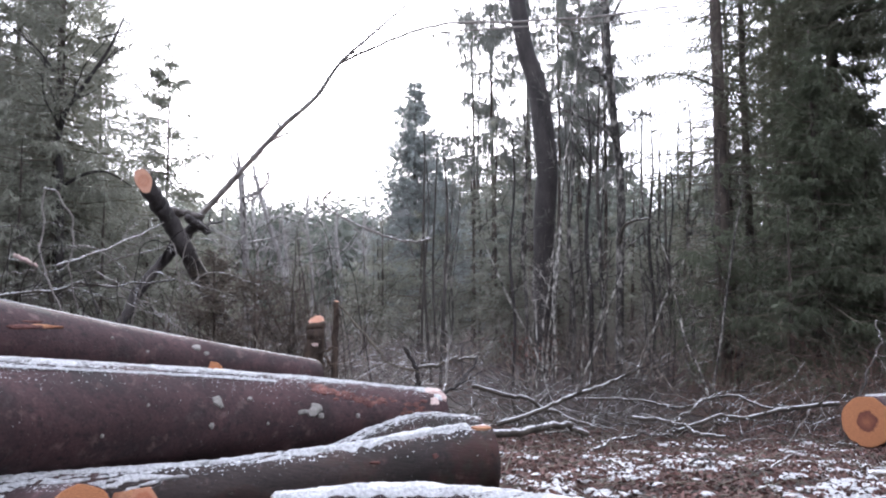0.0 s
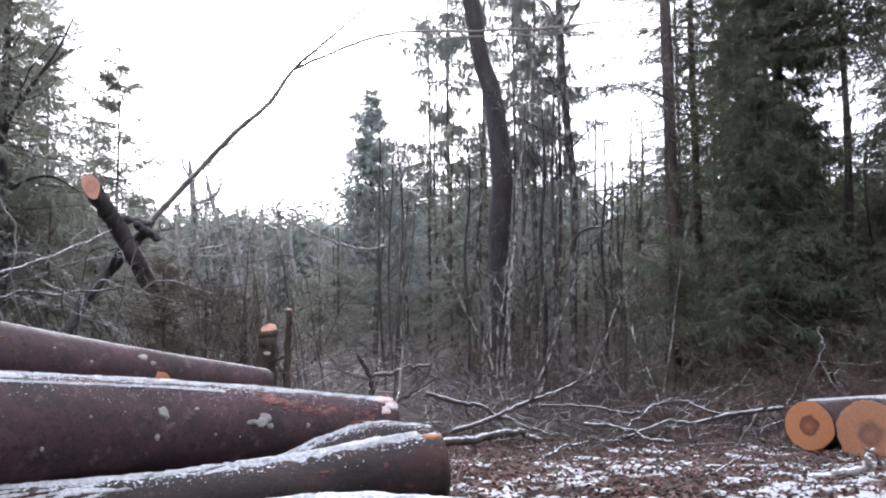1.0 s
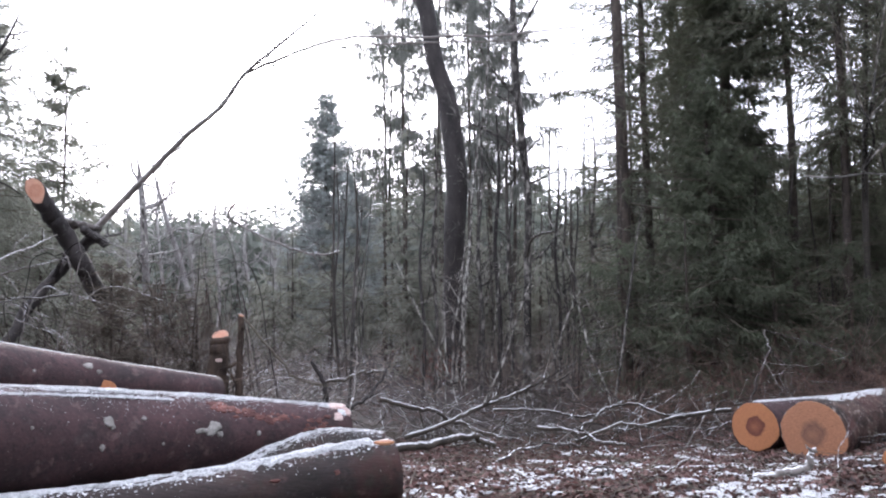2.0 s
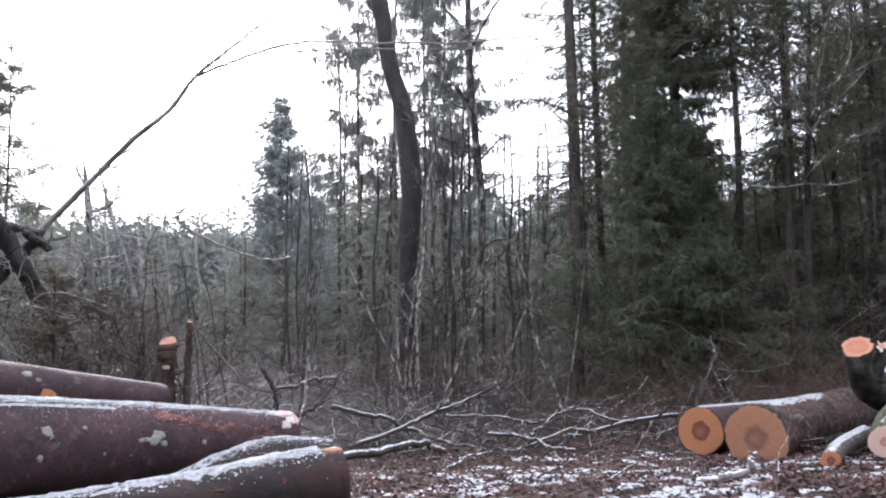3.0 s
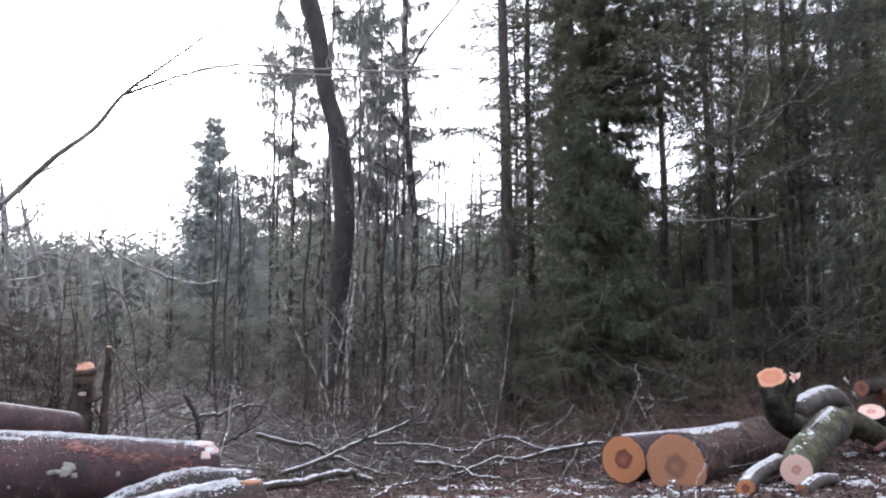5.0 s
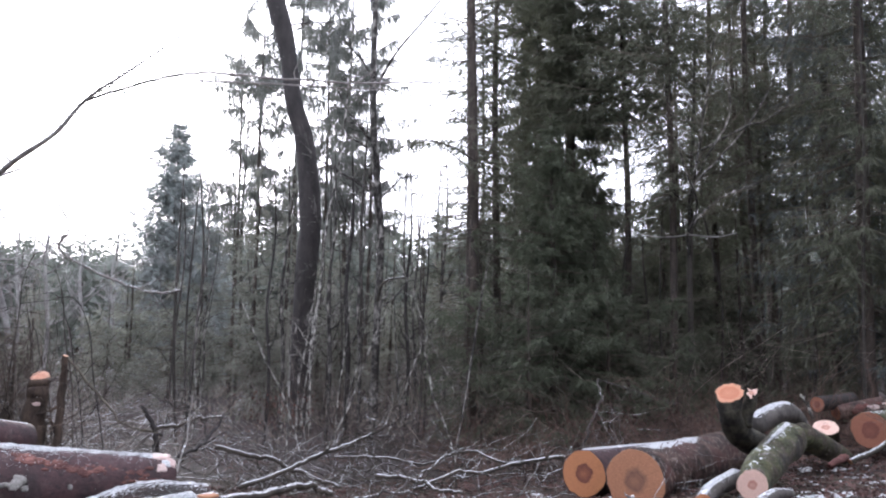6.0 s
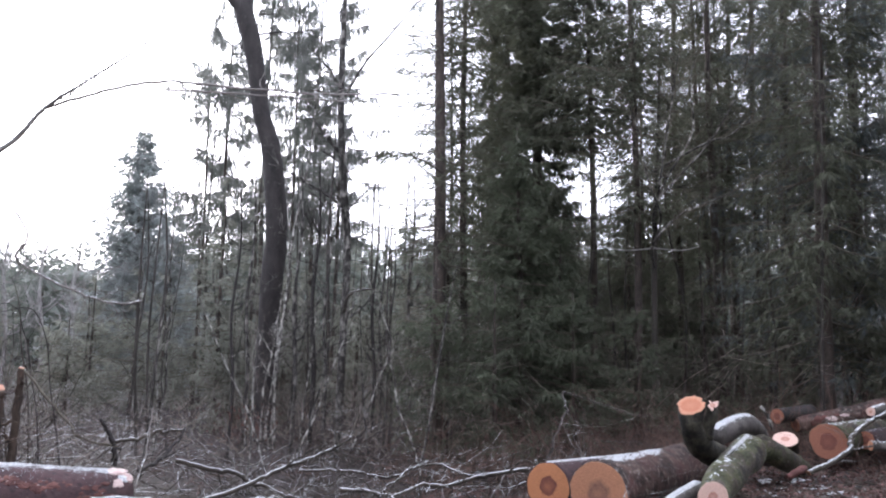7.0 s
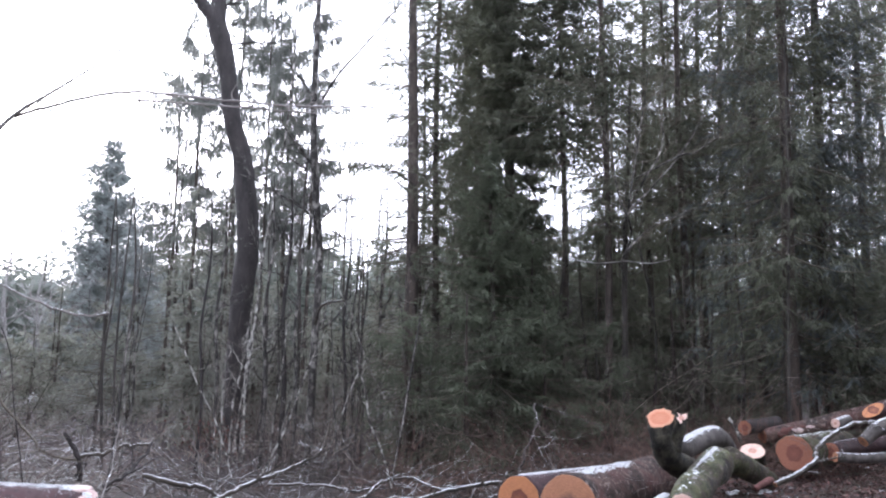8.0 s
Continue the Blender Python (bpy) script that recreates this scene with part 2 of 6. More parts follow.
PALE_TWIG = frosted(material("pale_twig", (0.05, 0.042, 0.039), (0.35, 0.32, 0.302), scale=0.8, rough=0.85, bump=0.0, fine=9, island=0.4), 0.2, 20, 0.2)
FALLEN = frosted(material("fallen_branch_bark", (0.02, 0.0165, 0.0135), (0.095, 0.08, 0.064), scale=4, rough=0.8, bump=0.5, fine=40), 0.2, 45, 0.15, (0.56, 0.57, 0.59))
SPRUCE = translucent(material("spruce_needles", (0.056, 0.06, 0.041), (0.156, 0.165, 0.115), scale=1.2, rough=0.65, bump=0.0, fine=6, island=0.3))
YOUNG_SPRUCE = translucent(material("young_spruce_needles", (0.051, 0.059, 0.039), (0.145, 0.166, 0.109), scale=1.2, rough=0.6, bump=0.0, fine=6, island=0.3))
BLUE_SPRUCE = translucent(material("bluish_needles", (0.044, 0.052, 0.052), (0.14, 0.16, 0.158), scale=1.2, rough=0.6, bump=0.0, fine=6, island=0.3))
# hanging needles, lightened to copy the glare of the sky behind them
LARCH = translucent(material("hanging_needles", (0.1, 0.106, 0.095), (0.275, 0.285, 0.26), scale=1.2, rough=0.7, bump=0.0, fine=6, island=0.3))
# the next three needle colours are lightened to stand in for haze
HAZED_FAR_NEEDLES = translucent(material("hazed_far_needles", (0.092, 0.104, 0.09), (0.205, 0.225, 0.193), scale=0.4, rough=0.8, bump=0.0, fine=3, island=0.3))
MISTY_NEEDLES = translucent(material("greyish_hazed_needles", (0.125, 0.129, 0.105), (0.33, 0.338, 0.28), scale=1.2, rough=0.7, bump=0.0, fine=6, island=0.3))
HAZED_SPRUCE_NEEDLES = translucent(material("hazed_spruce_needles", (0.15, 0.17, 0.165), (0.37, 0.4, 0.39), scale=1.2, rough=0.7, bump=0.0, fine=6, island=0.3))
BROWN_NEEDLES = translucent(material("dead_brown_needles", (0.05, 0.04, 0.034), (0.16, 0.13, 0.112), scale=1.2, rough=0.8, bump=0.0, fine=6, island=0.3))
# dark grey bark painted pale, as if washed out by sky glare
GLARE_BARK = material("glare_paled_limb_bark", (0.22, 0.2, 0.195), (0.6, 0.57, 0.55), scale=3, rough=0.8, bump=0.4, fine=25)
PALE_STEM = material("pale_lichened_bark", (0.05, 0.045, 0.04), (0.56, 0.54, 0.5), scale=11, stretch=(1, 1, 0.6), rough=0.8, bump=0.4, fine=45, start=0.66, end=0.86)
CUT_SCAR = material("pale_bare_wood", (0.4, 0.27, 0.245), (0.68, 0.56, 0.53), scale=8, rough=0.75, bump=0.5, fine=50)
TORN_DARK = material("weathered_torn_bark", (0.07, 0.03, 0.025), (0.25, 0.11, 0.09), scale=9, stretch=(0.4, 2, 2), rough=0.8, bump=0.7, fine=50)
RED_BARK = material("red_torn_bark", (0.06, 0.022, 0.02), (0.17, 0.066, 0.056), scale=9, stretch=(0.4, 2, 2), rough=0.8, bump=0.7, fine=50)
SNOW = material("snow", (0.38, 0.39, 0.41), (0.76, 0.77, 0.79), scale=45, rough=0.75, bump=1.1, fine=170)
DRY_LEAF = material("withered_leaf", (0.05, 0.018, 0.014), (0.2, 0.075, 0.055), scale=3, rough=0.8, bump=0.0, fine=30, island=0.4)
LEAF = material("fallen_leaf", (0.011, 0.0063, 0.0058), (0.2, 0.11, 0.096), scale=3, rough=0.8, bump=0.0, fine=30, island=0.45)
CUT_ORANGE = cut_wood("sawn_orange_wood", (0.475, 0.198, 0.088), (0.15, 0.046, 0.033), 0.46)
CUT_PALE = cut_wood("sawn_pale_wood", (0.43, 0.2, 0.112), (0.22, 0.11, 0.074), 0.38, 0.22)
CUT_PINK = cut_wood("sawn_pink_wood", (0.68, 0.46, 0.38), (0.44, 0.2, 0.15), 0.36)
CUT_STUB = cut_wood("sawn_stub_wood", (0.48, 0.22, 0.13), (0.4, 0.14, 0.07), 0.62, 0.2)
CUT_PEACH = cut_wood("sawn_peach_wood", (0.58, 0.31, 0.215), (0.5, 0.235, 0.15), 0.5, 0.25)
CUT_RED = cut_wood("sawn_reddish_wood", (0.29, 0.115, 0.07), (0.17, 0.056, 0.04), 0.5)
TORN = material("torn_wood", (0.22, 0.07, 0.035), (0.46, 0.24, 0.125), scale=5, stretch=(0.4, 2, 2), rough=0.75, bump=0.6, fine=40)
speckled(GREY_BARK, (0.03, 0.026, 0.024), 5.0, 0.52, 0.62, 0.8)
speckled(MOSSY, (0.17, 0.15, 0.13), 6.0, 0.54, 0.62, 0.8)
speckled(MOSSY, (0.05, 0.036, 0.027), 3.0, 0.46, 0.58, 0.85)
speckled(MOSSY, (0.02, 0.016, 0.014), 4.0, 0.54, 0.62, 0.9)
speckled(MOSSY, (0.24, 0.22, 0.19), 26.0, 0.6, 0.66, 0.7)
for skin in (PALE_BARK, PINE_BARK, DARK_BARK):
    speckled(skin, (0.3, 0.3, 0.285), 9.0, 0.64, 0.7, 0.55)
speckled(HAZED_TWIG, (0.56, 0.55, 0.54), 13.0, 0.6, 0.65, 0.8)
speckled(BRUSH, (0.5, 0.49, 0.48), 13.0, 0.64, 0.68, 0.7)
LICHEN = material("lichen", (0.13, 0.125, 0.115), (0.38, 0.36, 0.34), scale=14, rough=0.95, bump=0.6, fine=70)


# ---- shapes ----
def build(name, verts, faces, mat, parent=None, smooth=False, uv=None):
    """One mesh object from arrays; faces all of one size, or a list of mixed sizes."""
    me = bpy.data.meshes.new(name)
    if isinstance(faces, np.ndarray):
        k = faces.shape[1]
        me.vertices.add(len(verts))
        me.vertices.foreach_set("co", np.asarray(verts, np.float32).ravel())
        me.loops.add(faces.size)
        me.loops.foreach_set("vertex_index", faces.astype(np.int32).ravel())
        me.polygons.add(len(faces))
        me.polygons.foreach_set("loop_start", np.arange(0, faces.size, k, dtype=np.int32))
        me.update(calc_edges=True)
    else:
        me.from_pydata([tuple(v) for v in verts], [], faces)
    if smooth:
        me.polygons.foreach_set("use_smooth", np.ones(len(me.polygons), bool))
    if uv is not None:
        layer = me.uv_layers.new(name="UVMap")
        idx = np.empty(len(me.loops), np.int32)
        me.loops.foreach_get("vertex_index", idx)
        layer.data.foreach_set("uv", np.asarray(uv, np.float32)[idx].ravel())
    me.materials.append(mat)
    ob = new(name, me)
    if parent:
        ob.parent = parent
    return ob


def unit(v):
    return v / np.maximum(np.linalg.norm(v, axis=-1, keepdims=True), 1e-9)


def prisms(p0, p1, r0, r1):
    """Three-sided tapered sticks, all at once."""
    p0, p1 = np.asarray(p0, float), np.asarray(p1, float)
    n = len(p0)
    d = unit(p1 - p0)
    side = np.where(np.abs(d[:, 2:3]) > 0.9, [[1.0, 0, 0]], [[0, 0, 1.0]])
    u = unit(np.cross(d, side))
    v = np.cross(d, u)
    out = np.empty((n, 6, 3))
    for i in range(3):
        a = 2 * math.pi * i / 3
        o = math.cos(a) * u + math.sin(a) * v
        out[:, i] = p0 + o * np.reshape(r0, (-1, 1))
        out[:, 3 + i] = p1 + o * np.reshape(r1, (-1, 1))
    b = np.arange(n)[:, None] * 6
    f = np.concatenate([b + np.array([[i, (i + 1) % 3, 3 + (i + 1) % 3, 3 + i]]) for i in range(3)])
    return out.reshape(-1, 3), f


def sprays(c, d, length, width, rng):
    """Needle sprays: slim wedges from c along d."""
    n = len(c)
    d = unit(d)
    s = unit(np.cross(d, rng.normal(size=(n, 3)))) * np.reshape(width, (-1, 1)) * 1.15
    out = np.stack([c + s, c - s, c + d * np.reshape(length, (-1, 1))], 1)
    return out.reshape(-1, 3), np.arange(3 * n).reshape(n, 3)


def blades(c, d, length, width, rng):
    """Leaves: slim kite shapes from c along d."""
    n = len(c)
    d = unit(d)
    s = unit(np.cross(d, rng.normal(size=(n, 3))))
    L, w = np.reshape(length, (-1, 1)), np.reshape(width, (-1, 1))
    out = np.stack([c, c + d * L * 0.45 + s * w, c + d * L, c + d * L * 0.45 - s * w], 1)
    return out.reshape(-1, 3), np.arange(4 * n).reshape(n, 4)


def spline(points, n):
    """A smooth line through the points."""
    p = np.asarray(points, float)
    if len(p) == 2:
        return p[0] + (p[1] - p[0]) * np.linspace(0, 1, n)[:, None]
    p = np.vstack([2 * p[0] - p[1], p, 2 * p[-1] - p[-2]])
    out = []
    for u in np.linspace(0, len(p) - 3 - 1e-6, n):
        i = int(u)
        t = u - i
        a, b, c, d = p[i:i + 4]
        out.append(0.5 * (2 * b + (c - a) * t + (2 * a - 5 * b + 4 * c - d) * t * t + (3 * b - a - 3 * c + d) * t ** 3))
    return np.array(out)


def rings(line, radii, sides, seed=0, rough=0.0, lump=3.0):
    """Rings of a tube about a line: (len(line), sides, 3), and its outward normals."""
    t = unit(np.gradient(line, axis=0))
    u = unit(np.cross(t[0], [0.03, 0.02, 1.0]))
    if np.linalg.norm(np.cross(t[0], [0.03, 0.02, 1.0])) < 0.2:
        u = unit(np.cross(t[0], [0.0, 1.0, 0.02]))
    allr, nor = [], []
    for i in range(len(line)):
        u = unit(u - t[i] * np.dot(u, t[i]))
        v = np.cross(t[i], u)
        a = np.arange(sides) / sides * 2 * math.pi
        o = np.cos(a)[:, None] * u + np.sin(a)[:, None] * v
        r = np.full(sides, radii[i])
        if rough:
            for j in range(sides):
                q = Vector((line[i] + o[j] * radii[i]).tolist()) * lump + Vector((seed * 7.3, 0, 0))
                r[j] *= 1 + rough * (noise.noise(q) + 0.45 * noise.noise(q * 2.7))
        allr.append(line[i] + o * r[:, None])
        nor.append(o)
    return np.array(allr), np.array(nor)


def tube_faces(m, k):
    i, j = np.meshgrid(np.arange(m - 1), np.arange(k), indexing="ij")
    a, b = i * k + j, i * k + (j + 1) % k
    return np.stack([a, b, b + k, a + k], -1).reshape(-1, 4)


def tube(line, radii, sides=8, seed=0, rough=0.0, lump=3.0, cap=True):
    R, _ = rings(line, radii, sides, seed, rough, lump)
    f = tube_faces(len(line), sides).tolist()
    if cap:
        f += [list(range(sides))[::-1], list(range((len(line) - 1) * sides, len(line) * sides))]
    return R.reshape(-1, 3), f


def join(parts):
    """Several (verts, faces) in one; faces of one size."""
    v, f, o = [], [], 0
    for a, b in parts:
        v.append(a)
        f.append(np.asarray(b) + o)
        o += len(a)
    return np.concatenate(v), np.concatenate(f)


def empty(name, place, label, category, group="", kind=""):
    ob = new(name)
    ob.location = place
    ob.empty_display_size = 0.2
    return tagged(ob, label, category, group, kind)


def smooth(a, b, x):
    u = np.clip((np.asarray(x, float) - a) / (b - a), 0, 1)
    return u * u * (3 - 2 * u)


def height(x, y):
    """The lie of the land: a track's edge that drops by a step of 0.7 m into the wood, level to the east."""
    x, y = np.asarray(x, float), np.asarray(y, float)
    h = 0.1 - 0.7 * smooth(5, 12, y) * (1 - smooth(4, 10, x))
    h = h + 0.03 * np.sin(1.7 * x + 0.6 * y) * np.sin(1.3 * y - 0.4 * x) + 0.02 * np.sin(4.1 * x) * np.sin(3.7 * y + 1)
    r = np.hypot(x, y)
    return h + 0.035 * np.clip(r - 45, 0, 90)


# ---- ground ----
def ground_sheet():
    def axis(lo, hi, step, far):
        near = list(np.arange(lo, hi, step))
        out, s = [], step
        q = hi
        while q < far:
            out.append(q)
            s *= 1.25
            q += s
        left, s, q = [], step, lo - step
        while q > -far:
            left.append(q)
            s *= 1.25
            q -= s
        return np.array(left[::-1] + near + out + [far])
    xs, ys = axis(-4.5, 12.0, 0.08, 3000.0), axis(4.0, 13.5, 0.07, 3000.0)
    X, Y = np.meshgrid(xs, ys)
    Z = height(X, Y)
    near = np.exp(-((np.hypot(X - 3, Y - 8) / 14) ** 4))
    rng = np.random.default_rng(5)
    Z = Z + near * rng.normal(0, 0.011, Z.shape)
    nx, ny = len(xs), len(ys)
    i, j = np.meshgrid(np.arange(ny - 1), np.arange(nx - 1), indexing="ij")
    a = i * nx + j
    f = np.stack([a, a + 1, a + nx + 1, a + nx], -1).reshape(-1, 4)
    ob = build("ground", np.stack([X, Y, Z], -1).reshape(-1, 3), f, GROUND, smooth=True)
    return tagged(ob, "forest floor of wet brown leaf litter with patchy snow", "ground", kind="structure")


ground_sheet()


# ---- logs ----
def cut_face(parent, ring, centre, out, mat, label, bulge=0.0):
    """A sawn end: concentric loops inside the bark's rim, as a mesh of its own."""
    k = len(ring)
    loops = [(1.0, -0.004), (0.955, 0.003), (0.7, 0.004 + bulge * 0.5), (0.4, 0.004 + bulge * 0.8), (0.12, 0.004 + bulge)]
    ax = unit(np.cross(out, [0.11, 0.07, 1.0]))
    ay = np.cross(out, ax)
    v, uv = [], []
    rmax = np.linalg.norm(ring - centre, axis=1).max()
    for s, h in loops:
        for p in ring:
            q = centre + (p - centre) * s
            v.append(q + out * h)
            uv.append((np.dot(q - centre, ax) / rmax, np.dot(q - centre, ay) / rmax))
    f = []
    for a in range(len(loops) - 1):
        for j in range(k):
            f.append((a * k + j, a * k + (j + 1) % k, (a + 1) * k + (j + 1) % k, (a + 1) * k + j))
    f.append(tuple(range((len(loops) - 1) * k, len(loops) * k)))
    ob = build("cut_face", v, f, mat, parent, uv=uv)
    tagged(ob, label)
    return ob


def snow_strip(parent, line, radii, seed, width=0.7, thick=0.015, start=0.0, end=1.0, shift=0.0, holes=0.0):
    """A crust of snow along the top of a log, ragged and broken into grains at its edges."""
    length = np.linalg.norm(np.diff(line, axis=0), axis=1).sum()
    m, k = int(np.clip(length * (end - start) / 0.022, 20, 170)), 19
    at = np.linspace(start, end, m) * (len(line) - 1)
    path = np.stack([np.interp(at, np.arange(len(line)), line[:, c]) for c in range(3)], 1)
    rad = np.interp(at, np.arange(len(line)), radii)
    t = unit(np.gradient(path, axis=0))
    v = []
    for i in range(m):
        up = unit(np.array([0, 0, 1.0]) - t[i] * t[i][2])
        si = np.cross(t[i], up)
        q = Vector(path[i].tolist())
        for j in range(k):
            s = 2 * j / (k - 1) - 1
            w = width * (1 + 0.5 * noise.noise(q * 4 + Vector((seed, 3.0 if s > 0 else 9.0, 0))) + 0.5 * noise.noise(q * 15 + Vector((seed, 5 if s > 0 else 2, 0))))
            w *= min(1.0, 0.1 + 0.06 * i) if start > 0.05 else 1.0
            w *= min(1.0, 0.1 + 0.06 * (m - 1 - i)) if end < 0.9 else 1.0
            a = s * w + shift
            g = noise.noise(q * 30 + Vector((j * 0.8, seed, 0)))
            h = thick * (1 - abs(s) ** 3) * (0.7 + 0.9 * g) - 0.005 * abs(s) ** 4 + 0.004 * noise.noise(q * 60 + Vector((j * 2.1, 0, seed)))
            bare = noise.noise(q * 7 + Vector((j * 0.35, seed, 4))) + 0.7 * noise.noise(q * 22 + Vector((j * 0.9, 1, seed)))
            h -= 0.03 * max(0.0, min(1.0, 6 * (holes - 0.55 - bare)))
            if i in (0, m - 1):
                h = -0.006
            v.append(path[i] + (up * math.cos(a) + si * math.sin(a)) * (rad[i] * 1.008 + h))
    f = []
    for i in range(m - 1):
        for j in range(k - 1):
            f.append((i * k + j, i * k + j + 1, (i + 1) * k + j + 1, (i + 1) * k + j))
    ob = build("snow_crust", np.array(v), f, SNOW, parent, smooth=True)
    return tagged(ob, "thin white crust of snow")


def on_log(line, rad, u, angle):
    """Place and normal on a log: u along it, degrees from its top towards the track."""
    i = u * (len(line) - 1)
    k = min(int(i), len(line) - 2)
    c = line[k] + (line[k + 1] - line[k]) * (i - k)
    t = unit(line[k + 1] - line[k])
    up = unit(np.array([0, 0, 1.0]) - t * t[2])
    n = up * math.cos(radians(angle)) + np.cross(t, up) * math.sin(radians(angle))
    return c + n * np.interp(i, np.arange(len(rad)), rad), n


def slanted(R, k, line, normal):
    """Lets the first rings lean over into a slanted plane, as a saw leaves it."""
    t = unit(line[1] - line[0])
    nrm = unit(np.asarray(normal, float))
    c = R[0].mean(0)
    off = ((R[0] - c) @ nrm) / np.dot(t, nrm)
    reach = 1.6 * np.abs(off).max() + 1e-6
    run = np.concatenate([[0], np.cumsum(np.linalg.norm(np.diff(line, axis=0), axis=1))])
    for i in range(len(R)):
        w = 1 - run[i] / (2.2 * reach)
        if w > 0:
            R[i] = R[i] - t * (off * w)[:, None]


def snow_grains(parent, line, rad, n, spread, seed, shift=0.0, size=0.0021, start=0.0, end=1.0):
    """Loose grains of snow that cling to the bark beside the crust."""
    rng = np.random.default_rng(seed + 900)
    u = rng.uniform(start, end, n) * (len(line) - 1)
    ix = np.arange(len(line))
    c = np.stack([np.interp(u, ix, line[:, k]) for k in range(3)], 1)
    tg = unit(np.gradient(line, axis=0))
    t = unit(np.stack([np.interp(u, ix, tg[:, k]) for k in range(3)], 1))
    up = unit(np.array([[0, 0, 1.0]]) - t * t[:, 2:3])
    si = np.cross(t, up)
    a = (rng.laplace(0, spread, n) + shift)[:, None]
    nor = up * np.cos(a) + si * np.sin(a)
    p = c + nor * (np.interp(u, ix, rad) * 1.01)[:, None]
    g = (size * rng.lognormal(0, 0.45, n))[:, None]
    tan = np.cross(nor, t)
    v = np.stack([p + t * g * 1.3, p + tan * g, p - t * g * 1.3, p - tan * g, p + nor * g * 0.8], 1).reshape(-1, 3)
    f = np.concatenate([np.arange(n)[:, None] * 5 + np.array([q]) for q in ((0, 1, 4), (1, 2, 4), (2, 3, 4), (3, 0, 4))])
    return tagged(build("snow_dusting", v, f, SNOW, parent), "scattered grains of snow", kind="stuff")


def log(points, radii, label, bark=BEECH, near_cut=None, far_cut=None, seed=0, sides=28, n=48, rough=0.05, snow=(), group="", name="log", lump=3.0, near_normal=None, grains=800, jag=0.02):
    """A felled stem along a line, with its sawn faces and snow."""
    p = np.asarray(points, float)
    base = p.mean(0)
    line = spline(p - base, n)
    rad = np.interp(np.linspace(0, 1, n), np.linspace(0, 1, len(radii)), radii)
    ob = empty(name, base, label, "log", group)
    R, _ = rings(line, rad, sides, seed, rough, lump)
    t = unit(np.gradient(line, axis=0))
    if jag:
        teeth = np.random.default_rng(seed).normal(1, jag, (sides, 1))
        for i in (0, 1):
            R[i] = R[i].mean(0) + (R[i] - R[i].mean(0)) * teeth
    if near_normal:
        slanted(R, 0, line, near_normal)
    f = tube_faces(n, sides).tolist() + [list(range(sides))[::-1], list(range((n - 1) * sides, n * sides))]
    build("bark", R.reshape(-1, 3), f, bark, ob, smooth=True)
    if near_cut:
        cut_face(ob, R[0], R[0].mean(0), unit(np.array(near_normal)) if near_normal else -t[0], near_cut[0], near_cut[1])
    if far_cut:
        cut_face(ob, R[-1], R[-1].mean(0), t[-1], far_cut[0], far_cut[1])
    for k in snow:
        snow_strip(ob, line, rad, seed, **k)
        snow_grains(ob, line, rad, int(grains * np.linalg.norm(line[-1] - line[0]) * k["width"] ** 0.5), k["width"] * 0.6, seed, k.get("shift", 0.0), start=k.get("start", 0.0), end=k.get("end", 1.0))
    return ob, line, rad


def lump_patch(parent, name, where, normal, size, mat, seed, label, aspect=1.0, thick=1.0):
    """A thin ragged patch that clings to bark, such as lichen or a torn strip."""
    parent = next((c for c in parent.children if c.name.startswith("bark")), parent)
    nrm = unit(np.asarray(normal, float))
    a = unit(np.cross(nrm, [0.0, 0.05, 1.0]))
    b = np.cross(nrm, a)
    v, f = [], []
    k = 22
    for s, h in ((1.0, -0.012), (0.82, 0.004), (0.45, 0.008)):
        for j in range(k):
            an = 2 * math.pi * j / k
            w = size * s * (1 + 0.4 * noise.noise(Vector((math.cos(an) * 1.6 + seed * 3.1, math.sin(an) * 1.6, seed))) + 0.22 * noise.noise(Vector((math.cos(an) * 5, math.sin(an) * 5, seed + 4))))
            v.append(np.asarray(where) + a * math.cos(an) * w * aspect + b * math.sin(an) * w + nrm * h * (thick if h > 0 else 1.0))
    for i in range(2):
        for j in range(k):
            f.append((i * k + j, i * k + (j + 1) % k, (i + 1) * k + (j + 1) % k, (i + 1) * k + j))
    f.append(tuple(range(2 * k, 3 * k)))
    return tagged(build(name, np.array(v), f, mat, parent), label)


LEFT, RIGHT = "felled logs stacked beside the track", "felled logs lying at the wood's edge"

# big beech stem
big_log, line, rad = log([(-2.82, 4.19, 0.79), (-2.59, 4.62, 0.74), (-1.73, 5.52, 0.61), (-1.07, 6.03, 0.53), (-0.05, 6.57, 0.46)], [0.38, 0.365, 0.34, 0.31, 0.21],
    "large smooth dark beech log with snow along its top", near_cut=(CUT_ORANGE, "sawn orange end"), far_cut=(TORN, "ragged pale end"), seed=1, rough=0.035,
    snow=[dict(width=0.24, thick=0.009, shift=0.12, holes=0.6)], grains=5200, group=LEFT)
for k, (u, an, size, asp) in enumerate([(0.5, 64, 0.035, 1.1), (0.505, 70, 0.02, 1.0), (0.745, 70, 0.045, 1.2), (0.735, 76, 0.04, 1.0), (0.715, 75, 0.02, 2.5), (0.755, 80, 0.025, 1.0), (0.49, 92, 0.022, 0.9), (0.62, 90, 0.012, 1), (0.4, 70, 0.012, 1), (0.83, 80, 0.02, 1), (0.35, 100, 0.014, 1), (0.57, 60, 0.014, 1.5)]):
    lump_patch(big_log, "lichen_patch", *on_log(line, rad, u, an), size, LICHEN, k + 1, "pale grey lichen", asp)
snow_grains(big_log, line, rad, 6500, 0.016, 41, 0.5, size=0.0026, start=0.05, end=0.66)
snow_grains(big_log, line, rad, 3600, 0.2, 42, 0.32, size=0.0018, start=0.05, end=0.97)
